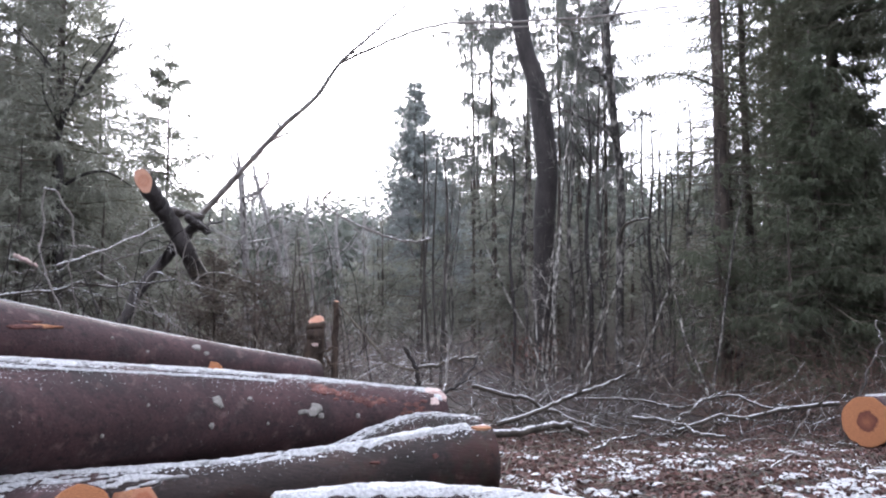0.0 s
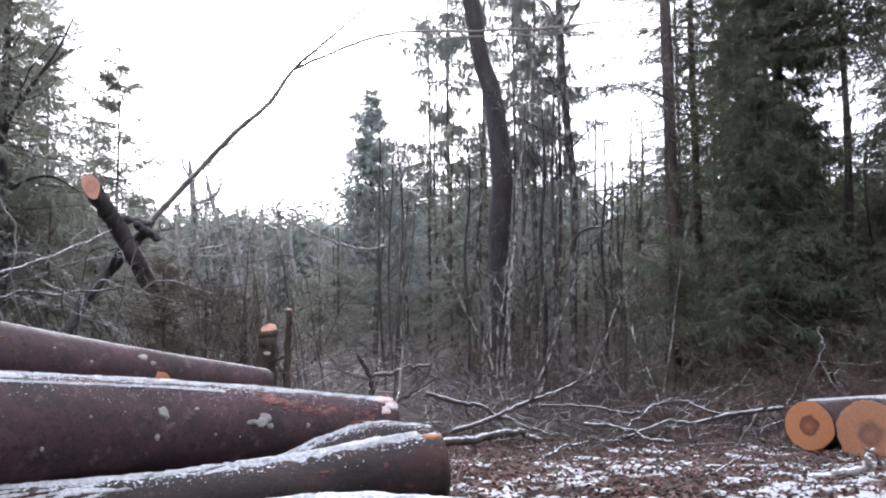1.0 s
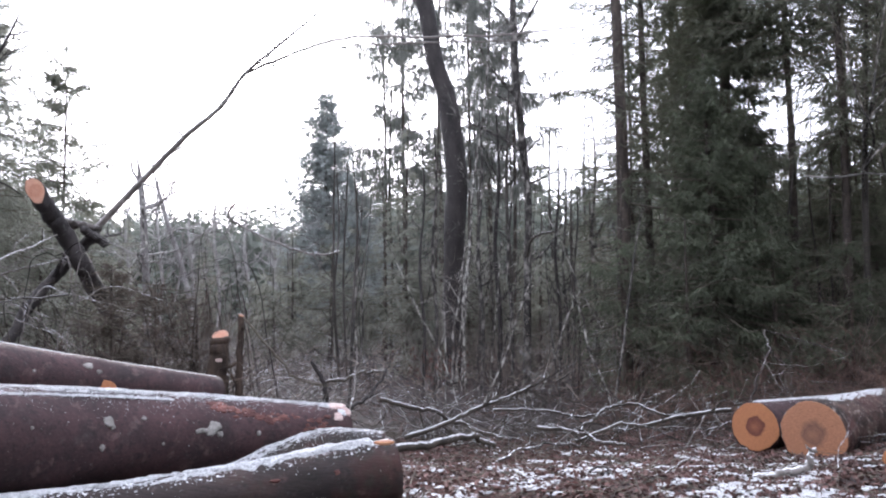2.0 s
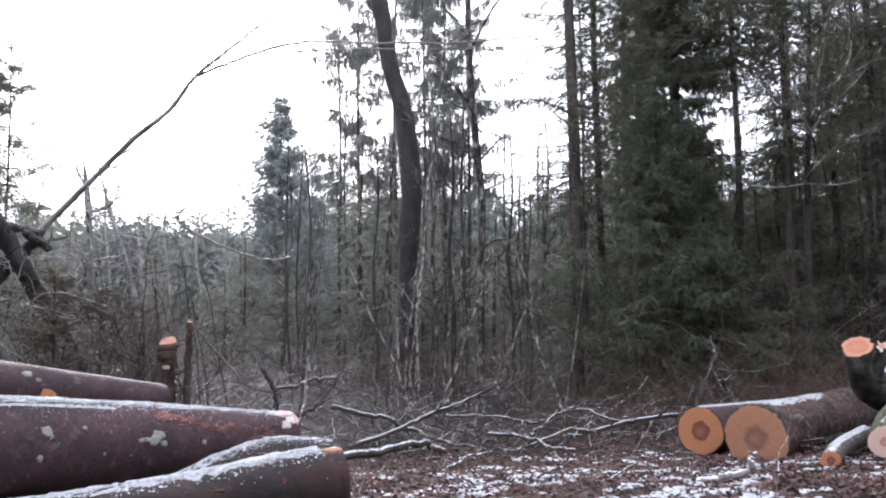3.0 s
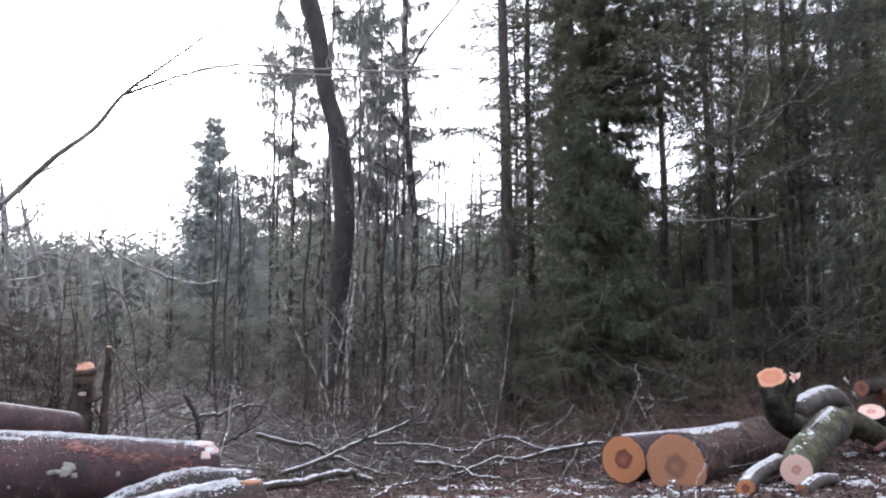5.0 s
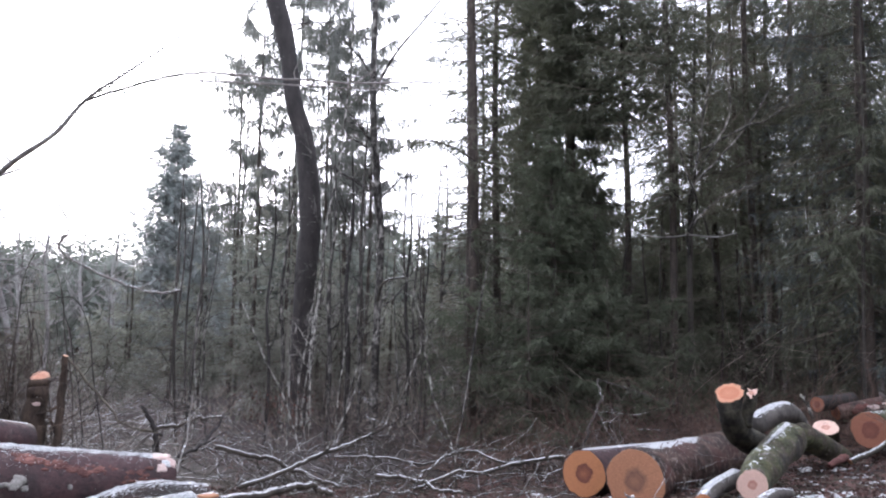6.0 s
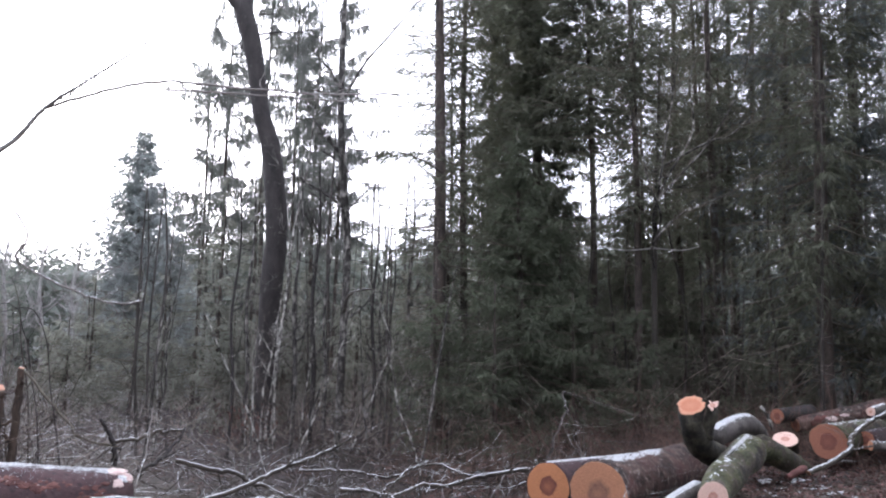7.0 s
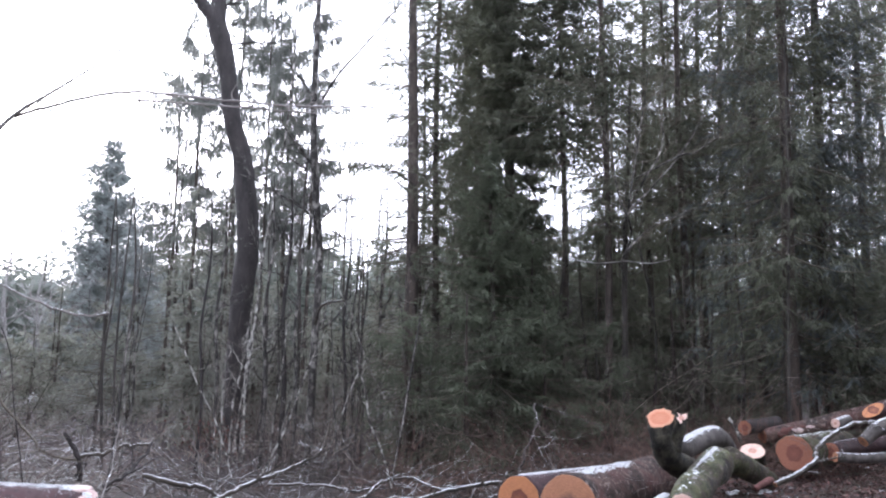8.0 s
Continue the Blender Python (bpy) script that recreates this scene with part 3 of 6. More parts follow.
for k, (u, an, size) in enumerate([(0.975, 18, 0.05), (0.985, 40, 0.04), (0.96, 8, 0.04)]):
    lump_patch(big_log, "pale_scar", *on_log(line, rad, u, an), size, (CUT_SCAR, SNOW, SNOW)[k], k + 80, "pale scar dusted with snow", 1.2)
for k, (u, an, size) in enumerate([(0.985, 12, 0.075), (0.99, 34, 0.06), (0.975, 52, 0.045)]):
    lump_patch(big_log, "pale_scar", *on_log(line, rad, u, an), size, CUT_SCAR, k + 90, "pale pink bare wood at the torn end", 1.1)
wound = random.Random(4)
for k in range(70):
    u = wound.uniform(0.74, 0.97)
    an = 34 + (u - 0.74) * 190 + wound.gauss(0, 4 + 20 * (u - 0.74))
    pale = k % 9 == 4
    lump_patch(big_log, "torn_streak", *on_log(line, rad, u, an), wound.uniform(0.004, 0.008) if pale else wound.uniform(0.01, 0.026), CUT_SCAR if pale else (RED_BARK, TORN_DARK)[k % 3 == 0], k + 30, "reddish torn bark", wound.uniform(1.3, 2.8), 0.35)
# upper stem lying across the stack
top_log, line, rad = log([(-3.40, 5.06, 1.22), (-3.09, 5.48, 1.14), (-2.14, 6.58, 0.88), (-1.22, 7.46, 0.68)], [0.32, 0.29, 0.22, 0.16],
    "long beech log lying on top of the stack, lightly frosted", far_cut=(CUT_PALE, "sawn end"), near_cut=(CUT_ORANGE, "sawn orange end"), seed=2, rough=0.04,
    snow=[dict(width=0.02, thick=0.001)], grains=3200, group=LEFT)
for k, (u, an, size, asp) in enumerate([(0.37, 62, 0.022, 6), (0.345, 66, 0.02, 7), (0.395, 59, 0.012, 8), (0.36, 56, 0.01, 9)]):
    lump_patch(top_log, "torn_streak", *on_log(line, rad, u, an), size, (TORN, RED_BARK)[k % 2], 51 + k, "fresh orange tear", asp)
for k, (u, an, size) in enumerate([(0.66, 48, 0.035), (0.68, 60, 0.02), (0.5, 60, 0.012), (0.56, 75, 0.012)]):
    lump_patch(top_log, "lichen_patch", *on_log(line, rad, u, an), size, LICHEN, k + 60, "pale grey lichen", 1.4)
# forked stem in front
fork_log, line, rad = log([(-2.68, 4.05, 0.32), (-2.46, 4.42, 0.27), (-1.71, 4.96, 0.20), (-0.70, 5.36, 0.23), (-0.09, 5.52, 0.30), (0.34, 5.62, 0.33)], [0.19, 0.19, 0.2, 0.21, 0.22, 0.225],
    "forked beech log with a thick crust of snow", bark=BEECH_FROST, far_cut=(CUT_RED, "sawn end in shade"), near_cut=(CUT_ORANGE, "sawn end"), seed=3, rough=0.06,
    snow=[dict(width=0.36, thick=0.02, start=0.02, end=0.93, holes=0.36)], grains=1100, group=LEFT)
v, f = tube(spline(np.array([(-0.87, 5.48, 0.21), (-0.50, 5.71, 0.34), (-0.14, 5.85, 0.41), (0.26, 5.89, 0.36)]) - np.array(fork_log.location), 30), np.linspace(0.15, 0.19, 30), 24, 33, 0.06)
build("fork_stem", v, f, BEECH_FROST, fork_log, smooth=True)
snow_strip(fork_log, spline(np.array([(-0.87, 5.48, 0.21), (-0.50, 5.71, 0.34), (-0.14, 5.85, 0.41), (0.26, 5.89, 0.36)]) - np.array(fork_log.location), 30), np.linspace(0.15, 0.19, 30), 34, width=0.5, thick=0.012, holes=0.82)
snow_strip(fork_log, line, rad, 36, width=0.55, thick=0.012, start=0.0, end=0.42, shift=0.7, holes=0.55)
snow_grains(fork_log, spline(np.array([(-0.87, 5.48, 0.21), (-0.50, 5.71, 0.34), (-0.14, 5.85, 0.41), (0.26, 5.89, 0.36)]) - np.array(fork_log.location), 30), np.linspace(0.15, 0.19, 30), 1500, 0.32, 35, 0.2)
for k, (u, an, size, asp) in enumerate([(0.8, 66, 0.02, 1.2), (0.66, 58, 0.012, 3)]):
    lump_patch(fork_log, "torn_streak", *on_log(line, rad, u, an), size, RED_BARK, k + 70, "reddish wound in the bark", asp)
lump_patch(fork_log, "torn_streak", *on_log(line, rad, 0.965, 16), 0.03, TORN, 75, "pale torn wood", 2.6)
lump_patch(fork_log, "torn_streak", *on_log(line, rad, 0.972, 11), 0.014, CUT_SCAR, 76, "pale torn wood", 3.0)
# the low stem that only shows its snowy back
log([(-0.89, 4.13, 0.27), (-0.25, 4.27, 0.28), (0.35, 4.31, 0.24), (1.17, 4.15, 0.22)], [0.16, 0.17, 0.16, 0.12], "low log covered with snow on the wet leaves",
    bark=BEECH_FROST, near_cut=(CUT_ORANGE, "sawn end"), far_cut=(CUT_ORANGE, "sawn end"), seed=4, snow=[dict(width=0.7, thick=0.02)], group=LEFT)
# short stems below, whose sawn ends show
log([(-1.89, 4.14, 0.27), (-2.79, 4.65, 0.11)], [0.225, 0.22], "short log with a fresh orange sawn end", near_cut=(CUT_ORANGE, "fresh orange sawn end"), seed=5, n=16, group=LEFT)
log([(-1.68, 4.45, 0.31), (-2.04, 4.82, 0.18)], [0.09, 0.09], "split branch stub of orange wood", bark=TORN, near_cut=(CUT_STUB, "fresh orange sawn end"), seed=6, n=10, sides=6, group=LEFT)
log([(-1.91, 6.49, 0.80), (-2.80, 8.07, 0.48)], [0.115, 0.12], "beech log deep in the stack with a sawn end", near_cut=(CUT_ORANGE, "sawn orange end"), seed=7, n=12, group=LEFT)

# the pair of stems with round sawn ends
log([(4.68, 8.73, 0.05), (7.61, 11.07, -0.15)], [0.285, 0.26], "beech log with a round orange sawn end and dark heart", near_cut=(CUT_ORANGE, "orange sawn end with a dark star-shaped heart"), seed=11, rough=0.03, snow=[dict(width=0.16, thick=0.008)], group=RIGHT)
log([(4.90, 7.92, 0.09), (8.14, 10.34, 0.03)], [0.355, 0.34], "thick beech log with a round tan sawn end", bark=LOG_BARK, near_cut=(CUT_PALE, "broad tan sawn end with a brown heart"), seed=12, rough=0.045, snow=[dict(width=0.3, thick=0.008, start=0.03, end=0.5, shift=0.12, holes=0.42)], group=RIGHT)
# upright stub on a crooked limb
log([(5.93, 7.60, 1.08), (5.95, 7.62, 0.87), (6.07, 7.70, 0.68), (6.42, 7.90, 0.50), (6.90, 8.12, 0.36)], [0.155, 0.122, 0.135, 0.15, 0.15], "upright branch stub with a fresh sawn top", bark=STUB_BARK, near_cut=(CUT_STUB, "orange sawn top"), seed=13, n=24, rough=0.18, lump=7.0, jag=0.045, group=RIGHT, near_normal=(-0.45, -0.45, 0.85))
log([(6.18, 7.53, 1.08), (6.18, 7.58, 0.93), (6.14, 7.65, 0.72)], [0.055, 0.07, 0.1], "splintered side stub of pale torn wood", bark=STUB_BARK, near_cut=(CUT_PINK, "pale torn wood"), near_normal=(-0.3, -0.7, 0.6), rough=0.5, jag=0.3, seed=14, n=12, sides=14, group=RIGHT)
log([(6.53, 7.99, 0.66), (7.01, 8.25, 0.75), (7.45, 8.46, 0.77), (7.74, 8.6, 0.59), (8.09, 8.85, 0.27)], [0.125, 0.135, 0.135, 0.13, 0.12], "arched grey beech limb dusted with snow", bark=GREY_BARK, seed=15, n=30, snow=[dict(width=0.5, thick=0.008)], group=RIGHT)
log([(5.61, 6.84, 0.21), (6.04, 7.17, 0.35), (6.77, 7.64, 0.55)], [0.148, 0.19, 0.2], "mossy log with a pale sawn end", bark=MOSSY, near_cut=(CUT_PINK, "pale pink sawn end"), near_normal=(-0.5, -0.85, 0.1), seed=16, rough=0.14, snow=[dict(width=0.14, thick=0.01, start=0.6)], group=RIGHT)
log([(4.92, 6.70, 0.08), (5.22, 6.99, 0.13), (5.91, 7.50, 0.16)], [0.085, 0.085, 0.1], "crooked small log with an orange sawn end", bark=GREY_BARK, near_cut=(CUT_ORANGE, "orange sawn end"), near_normal=(-0.3, -0.95, 0.1), seed=17, n=20, sides=18, snow=[dict(width=0.4, thick=0.008, start=0.2)], group=RIGHT)
log([(5.50, 6.63, 0.04), (5.81, 6.79, 0.10), (6.19, 6.99, 0.07)], [0.07, 0.07, 0.06], "small pale branch piece with a sawn end", bark=GREY_BARK, near_cut=(CUT_PALE, "pale sawn end"), seed=18, n=14, sides=14, group=RIGHT)
log([(7.39, 8.16, 0.53), (7.98, 8.41, 0.32), (8.54, 8.69, 0.15)], [0.16, 0.15, 0.12], "green mossy log lying behind the others", bark=MOSSY, seed=19, rough=0.08, n=24, group=RIGHT)
# the far heap
log([(8.68, 9.15, 0.50), (8.83, 9.28, 0.37), (8.99, 9.36, 0.09)], [0.17, 0.15, 0.16], "upright stub with a pale flat sawn top", bark=MOSSY, near_cut=(CUT_PINK, "pale pink sawn top"), seed=20, n=16, near_normal=(-0.3, -0.35, 0.9), group=RIGHT)
log([(8.94, 8.63, 0.51), (10.99, 9.68, 0.49)], [0.25, 0.25], "thick log with a reddish sawn end", bark=MOSSY, near_cut=(CUT_RED, "reddish orange sawn end"), seed=21, n=20, group=RIGHT)
heap_top, line, rad = log([(9.96, 10.31, 0.59), (10.49, 10.22, 0.66), (11.26, 10.01, 0.81), (12.55, 9.75, 1.14)], [0.12, 0.165, 0.17, 0.16], "long dark log lying on top of the heap", bark=LOG_BARK, near_cut=(CUT_RED, "sawn end"), seed=22, n=30, rough=0.14, group=RIGHT)
for k, (u, an, size, asp) in enumerate([(0.2, 70, 0.04, 1.5), (0.24, 62, 0.05, 2), (0.33, 74, 0.03, 2.6), (0.4, 60, 0.025, 3), (0.16, 88, 0.05, 1.2), (0.46, 70, 0.03, 3), (0.22, 84, 0.03, 2), (0.29, 58, 0.03, 2), (0.36, 80, 0.04, 2)]):
    lump_patch(heap_top, "torn_streak", *on_log(line, rad, u, an), size, (RED_BARK, RED_BARK, CUT_SCAR)[k % 3], 120 + k, "pinkish wound in the bark", asp)
log([(9.71, 8.60, 0.92), (10.34, 8.95, 0.95)], [0.065, 0.07], "small branch log with a pale sawn end", bark=GREY_BARK, near_cut=(CUT_PINK, "pale sawn end"), seed=28, n=12, sides=14, group=RIGHT)
log([(7.52, 7.85, 0.19), (7.66, 7.88, 0.25), (7.93, 8.03, 0.26)], [0.035, 0.05, 0.05], "splintered reddish branch end on the ground", bark=RED_BARK, rough=0.4, jag=0.2, seed=29, n=12, sides=12, group=RIGHT)
log([(9.56, 10.27, 0.73), (10.48, 10.52, 0.78)], [0.12, 0.12], "short log with a dull red sawn end", bark=DARK_BARK, near_cut=(CUT_RED, "dull red sawn end"), seed=23, n=12, group=RIGHT)
log([(9.70, 8.71, 0.51), (10.71, 9.10, 0.53), (12.08, 9.02, 0.60)], [0.13, 0.13, 0.12], "thin log with an orange sawn end", bark=BEECH, near_cut=(CUT_RED, "orange sawn end"), seed=24, n=16, group=RIGHT)
log([(9.15, 8.12, 0.51), (9.54, 7.99, 0.50), (10.00, 7.76, 0.56)], [0.07, 0.07, 0.06], "pale thin branch log on the ground", bark=GREY_BARK, near_cut=(CUT_PALE, "pale sawn end"), seed=25, n=14, sides=14, group=RIGHT)
log([(11.03, 9.08, 1.08), (12.34, 9.38, 1.16)], [0.105, 0.12], "log with an orange sawn end on the heap", bark=BEECH, near_normal=(-0.4, -0.5, 0.7), near_cut=(CUT_ORANGE, "orange sawn end"), seed=26, n=14, group=RIGHT)
log([(9.55, 8.01, 0.72), (9.84, 7.99, 0.90), (10.23, 8.00, 0.99)], [0.08, 0.1, 0.1], "pale grey branch log with a small sawn end", bark=GREY_BARK, near_cut=(CUT_PALE, "small pale sawn end"), seed=27, n=14, sides=16, group=RIGHT)


# ---- branches ----
def branch(points, r0, r1, label, bark=FALLEN, twigs=6, seed=0, twig_len=0.5, name="fallen_branch", category="branch", group="", sides=8, cut=None, wob=0.0, normal=None):
    """A bare limb along a line, tapering, with crooked side twigs."""
    p = np.asarray(points, float)
    base = p[0].copy()
    n = max(12, 7 * len(p))
    line = spline(p - base, n)
    rng = np.random.default_rng(seed + 100)
    wob = wob or min(0.4 * r1, 0.007)
    if wob:
        line[1:-1] += rng.normal(0, wob, (n - 2, 3))
    if group == BRUSHWOOD:
        u = np.linspace(0, 1, n)[:, None]
        sway = min(0.05, 0.03 * np.linalg.norm(line[-1] - line[0]))
        for k in (1.5, 3.2, 5.5):
            line += sway / k ** 0.6 * np.sin(2 * math.pi * (k * u + rng.random())) * 4 * u * (1 - u) * rng.normal(0, 0.7, 3)
    rad = np.linspace(r0, r1, n) * (0.78 if group == BRUSHWOOD else 1.0)
    ob = empty(name, base, label, category, group)
    R, _ = rings(line, rad, sides, seed, 0.22, 9.0)
    if normal:
        slanted(R, 0, line, normal)
    f = tube_faces(n, sides).tolist() + [list(range(sides))[::-1], list(range((n - 1) * sides, n * sides))]
    limb = build("limb", R.reshape(-1, 3), f, bark, ob, smooth=True)
    if cut:
        cut_face(ob, R[0], R[0].mean(0), unit(np.array(normal)) if normal else -unit(line[1] - line[0]), cut[0], cut[1])
    for _ in range(twigs):
        i = rng.integers(n // 5, n - 1)
        d = unit(unit(line[i] - line[i - 1]) * rng.uniform(0.3, 1) + rng.normal(0, 0.55, 3) + [0, 0, 0.2])
        L = twig_len * rng.uniform(0.4, 1.2)
        side_twig(limb, line[i], d, L, rad[i] * 0.5, bark, rng, 2)
    return ob


def side_twig(parent, start, d, L, r, bark, rng, forks):
    q = [np.asarray(start, float)]
    for s in range(5):
        q.append(q[-1] + d * L / 5)
        d = unit(d + rng.normal(0, 0.24, 3))
    v, f = tube(np.array(q), np.linspace(r, r * 0.3, 6), 5)
    build("side_twig", v, f, bark, parent)
    for _ in range(forks):
        side_twig(parent, q[rng.integers(1, 5)], unit(d + rng.normal(0, 0.6, 3)), L * rng.uniform(0.3, 0.7), r * 0.5, bark, rng, 0)


BRUSHWOOD = "fallen branches between the log stacks"
branch([(0.43, 9.04, -0.16), (0.98, 9.40, -0.18), (1.43, 9.96, -0.20), (1.63, 10.12, -0.25), (1.85, 10.07, -0.34)], 0.07, 0.04, "crooked pale fallen branch on wet leaves", seed=1, twigs=3, group=BRUSHWOOD)
branch([(0.41, 11.11, 0.15), (0.92, 11.06, 0.03), (1.37, 10.90, -0.09), (1.66, 10.74, -0.22), (2.02, 10.45, -0.31)], 0.040, 0.030, "long grey fallen branch, lightly frosted", seed=2, twigs=6, group=BRUSHWOOD)
branch([(0.71, 10.43, -0.27), (1.50, 10.69, -0.04), (2.08, 10.92, 0.12), (2.58, 11.04, 0.31), (2.82, 11.11, 0.53), (2.88, 11.22, 0.88)], 0.044, 0.015, "upswept frosted branch in the brushwood", seed=3, twigs=10, group=BRUSHWOOD, twig_len=0.8)
branch([(2.39, 9.99, -0.11), (2.74, 9.69, -0.10), (2.96, 9.40, -0.18), (3.28, 9.18, -0.20)], 0.036, 0.022, "pale crooked branch on the ground", seed=4, twigs=4, group=BRUSHWOOD)
branch([(1.60, 8.58, -0.25), (2.00, 9.03, -0.19), (2.45, 9.13, -0.16), (2.69, 9.06, -0.19)], 0.024, 0.015, "thin dark branch on the leaves", seed=5, twigs=4, bark=GREY_BARK, group=BRUSHWOOD)
branch([(2.80, 9.65, -0.23), (3.25, 9.75, -0.11), (3.81, 9.77, -0.05), (4.31, 9.79, 0.04), (4.89, 9.75, 0.10)], 0.024, 0.038, "long frosted branch leading to the logs", seed=6, twigs=8, group=BRUSHWOOD)
branch([(2.07, 11.31, -0.05), (2.86, 10.93, -0.05), (3.23, 10.61, -0.03), (3.78, 10.55, 0.09), (4.06, 10.11, -0.00), (4.39, 9.97, 0.02)], 0.024, 0.019, "thin wavy branch in the brushwood", seed=7, twigs=10, group=BRUSHWOOD)
branch([(1.86, 6.62, 0.03), (2.14, 6.54, 0.06), (2.48, 6.23, 0.10), (3.12, 6.85, 0.11)], 0.016, 0.009, "thin dark stick lying on the snow", seed=8, bark=GREY_BARK, twigs=3, group=BRUSHWOOD)
branch([(2.93, 9.85, -0.13), (3.09, 10.02, -0.05), (3.45, 10.35, 0.08), (3.96, 10.71, 0.15)], 0.024, 0.009, "forked grey branch in the brushwood", seed=9, twigs=8, group=BRUSHWOOD)
branch([(3.31, 6.33, 0.01), (3.61, 6.25, 0.06), (3.78, 6.22, 0.13), (3.83, 6.21, 0.20), (3.86, 6.21, 0.28)], 0.046, 0.03, "antler-like pale branch on the leaves", bark=PALE_TWIG, seed=10, twigs=2, twig_len=0.25, group=BRUSHWOOD)
branch([(3.90, 6.51, 0.00), (4.09, 6.46, 0.02), (4.42, 6.42, 0.05)], 0.022, 0.015, "pale stick on the leaves", bark=PALE_TWIG, seed=11, twigs=2, group=BRUSHWOOD)
branch([(3.50, 6.76, 0.05), (3.46, 6.38, 0.03)], 0.016, 0.011, "short snowy stick on the leaves", seed=12, twigs=0, group=BRUSHWOOD)
branch([(-0.36, 11.50, 0.05), (-0.38, 11.53, 0.33), (-0.48, 11.55, 0.52), (-0.58, 11.55, 0.65)], 0.052, 0.03, "dark forked stub in the brushwood", bark=DARK_BARK, seed=13, twigs=2, twig_len=0.3, group=BRUSHWOOD)
branch([(-0.38, 11.54, 0.36), (0.05, 11.55, 0.45), (0.51, 11.55, 0.52)], 0.036, 0.022, "snow-dusted side branch in the brushwood", seed=14, twigs=4, group=BRUSHWOOD)
branch([(-0.03, 10.51, 0.12), (0.20, 10.92, 0.20), (0.39, 11.33, 0.31), (0.51, 11.55, 0.54)], 0.034, 0.02, "dark thick branch sticking out of the brushwood", bark=DARK_BARK, seed=15, twigs=4, group=BRUSHWOOD)
branch([(-0.04, 10.18, -0.04), (0.05, 10.54, 0.40), (0.09, 10.78, 0.85)], 0.017, 0.009, "thin upright twig in the brushwood", seed=16, twigs=3, group=BRUSHWOOD, bark=PALE_TWIG)
branch([(-1.52, 11.20, 1.34), (-1.07, 11.13, 0.83), (-0.74, 11.03, 0.46), (-0.38, 10.94, 0.39)], 0.019, 0.013, "thin drooping branch of the cut pole", seed=17, twigs=10, group=BRUSHWOOD, bark=DEAD_TWIG)
branch([(6.75, 12.26, 1.02), (6.60, 11.87, 0.76), (6.23, 11.56, 0.29), (5.99, 11.39, -0.21)], 0.016, 0.022, "hooked grey bramble stem", seed=18, twigs=6, group=BRUSHWOOD, bark=GREY_BARK)
branch([(6.75, 12.26, 1.02), (7.39, 12.12, 0.83), (8.07, 11.92, 0.60)], 0.013, 0.007, "arching grey bramble stem", seed=19, twigs=6, group=BRUSHWOOD, bark=GREY_BARK)
branch([(7.90, 7.92, 0.22), (8.22, 7.90, 0.34), (8.61, 7.97, 0.52), (8.95, 8.07, 0.74), (9.48, 8.11, 0.94), (9.89, 8.10, 0.97)], 0.045, 0.036, "pale grey limb leaning on the heap", bark=FALLEN, seed=20, twigs=2, group=BRUSHWOOD, cut=(CUT_PALE, "pale sawn end"))
branch([(9.13, 10.14, 0.90), (9.21, 10.05, 0.69), (9.24, 10.00, 0.52)], 0.024, 0.030, "pale splintered stick among the logs", bark=PALE_STEM, seed=21, twigs=0, group=BRUSHWOOD)
# left of the stack
branch([(-4.88, 8.03, 1.42), (-4.24, 8.61, 1.51), (-3.80, 9.03, 1.56), (-3.20, 9.47, 1.63)], 0.024, 0.009, "long level branch with snow on it", seed=22, bark=FALLEN, twigs=8, group=BRUSHWOOD)
branch([(-4.14, 8.54, 1.25), (-4.36, 8.55, 1.77), (-4.42, 8.59, 2.33), (-4.43, 8.67, 2.64)], 0.016, 0.011, "frosted bent twig in the brushwood", seed=23, twigs=2, group=BRUSHWOOD, bark=PALE_TWIG)
branch([(-4.43, 8.67, 2.64), (-4.27, 8.65, 2.56), (-4.12, 8.64, 2.21), (-4.11, 8.67, 1.71), (-4.05, 8.70, 1.27)], 0.013, 0.011, "frosted bent twig in the brushwood", seed=24, twigs=2, group=BRUSHWOOD, bark=PALE_TWIG)
branch([(-4.31, 7.89, 1.86), (-4.19, 8.08, 1.74)], 0.032, 0.022, "pale broken branch stub in the brushwood", seed=25, twigs=0, group=BRUSHWOOD, bark=CUT_SCAR)
branch([(-4.43, 8.96, 1.78), (-4.27, 10.12, 2.07), (-4.03, 11.26, 2.47)], 0.016, 0.009, "thin frosted branch in the brushwood", seed=26, twigs=6, group=BRUSHWOOD, bark=PALE_TWIG)
branch([(-4.05, 9.14, 1.72), (-3.59, 9.33, 1.39), (-3.10, 9.49, 0.98)], 0.012, 0.007, "thin frosted branch in the brushwood", seed=27, twigs=6, group=BRUSHWOOD, bark=PALE_TWIG)

# broken tree that leans over the stack
branch([(-4.34, 11.29, 3.08), (-4.23, 11.47, 2.84), (-4.08, 11.77, 2.47), (-3.86, 12.20, 1.84), (-4.28, 14.89, 1.16), (-4.66, 17.85, 0.11)], 0.118, 0.14, "leaning dark broken trunk with a fresh sawn top", bark=DARK_BARK, cut=(CUT_PEACH, "pale orange sawn end"), normal=(0.05, -0.99, 0.07), twigs=0, name="sawn_trunk", category="trunk", sides=16, seed=30)
branch([(-4.28, 11.42, 3.10), (-4.27, 11.50, 2.90), (-4.26, 11.57, 2.79)], 0.03, 0.06, "torn splinter beside the sawn top", bark=TORN, twigs=0, name="splinter", category="wood", seed=31)
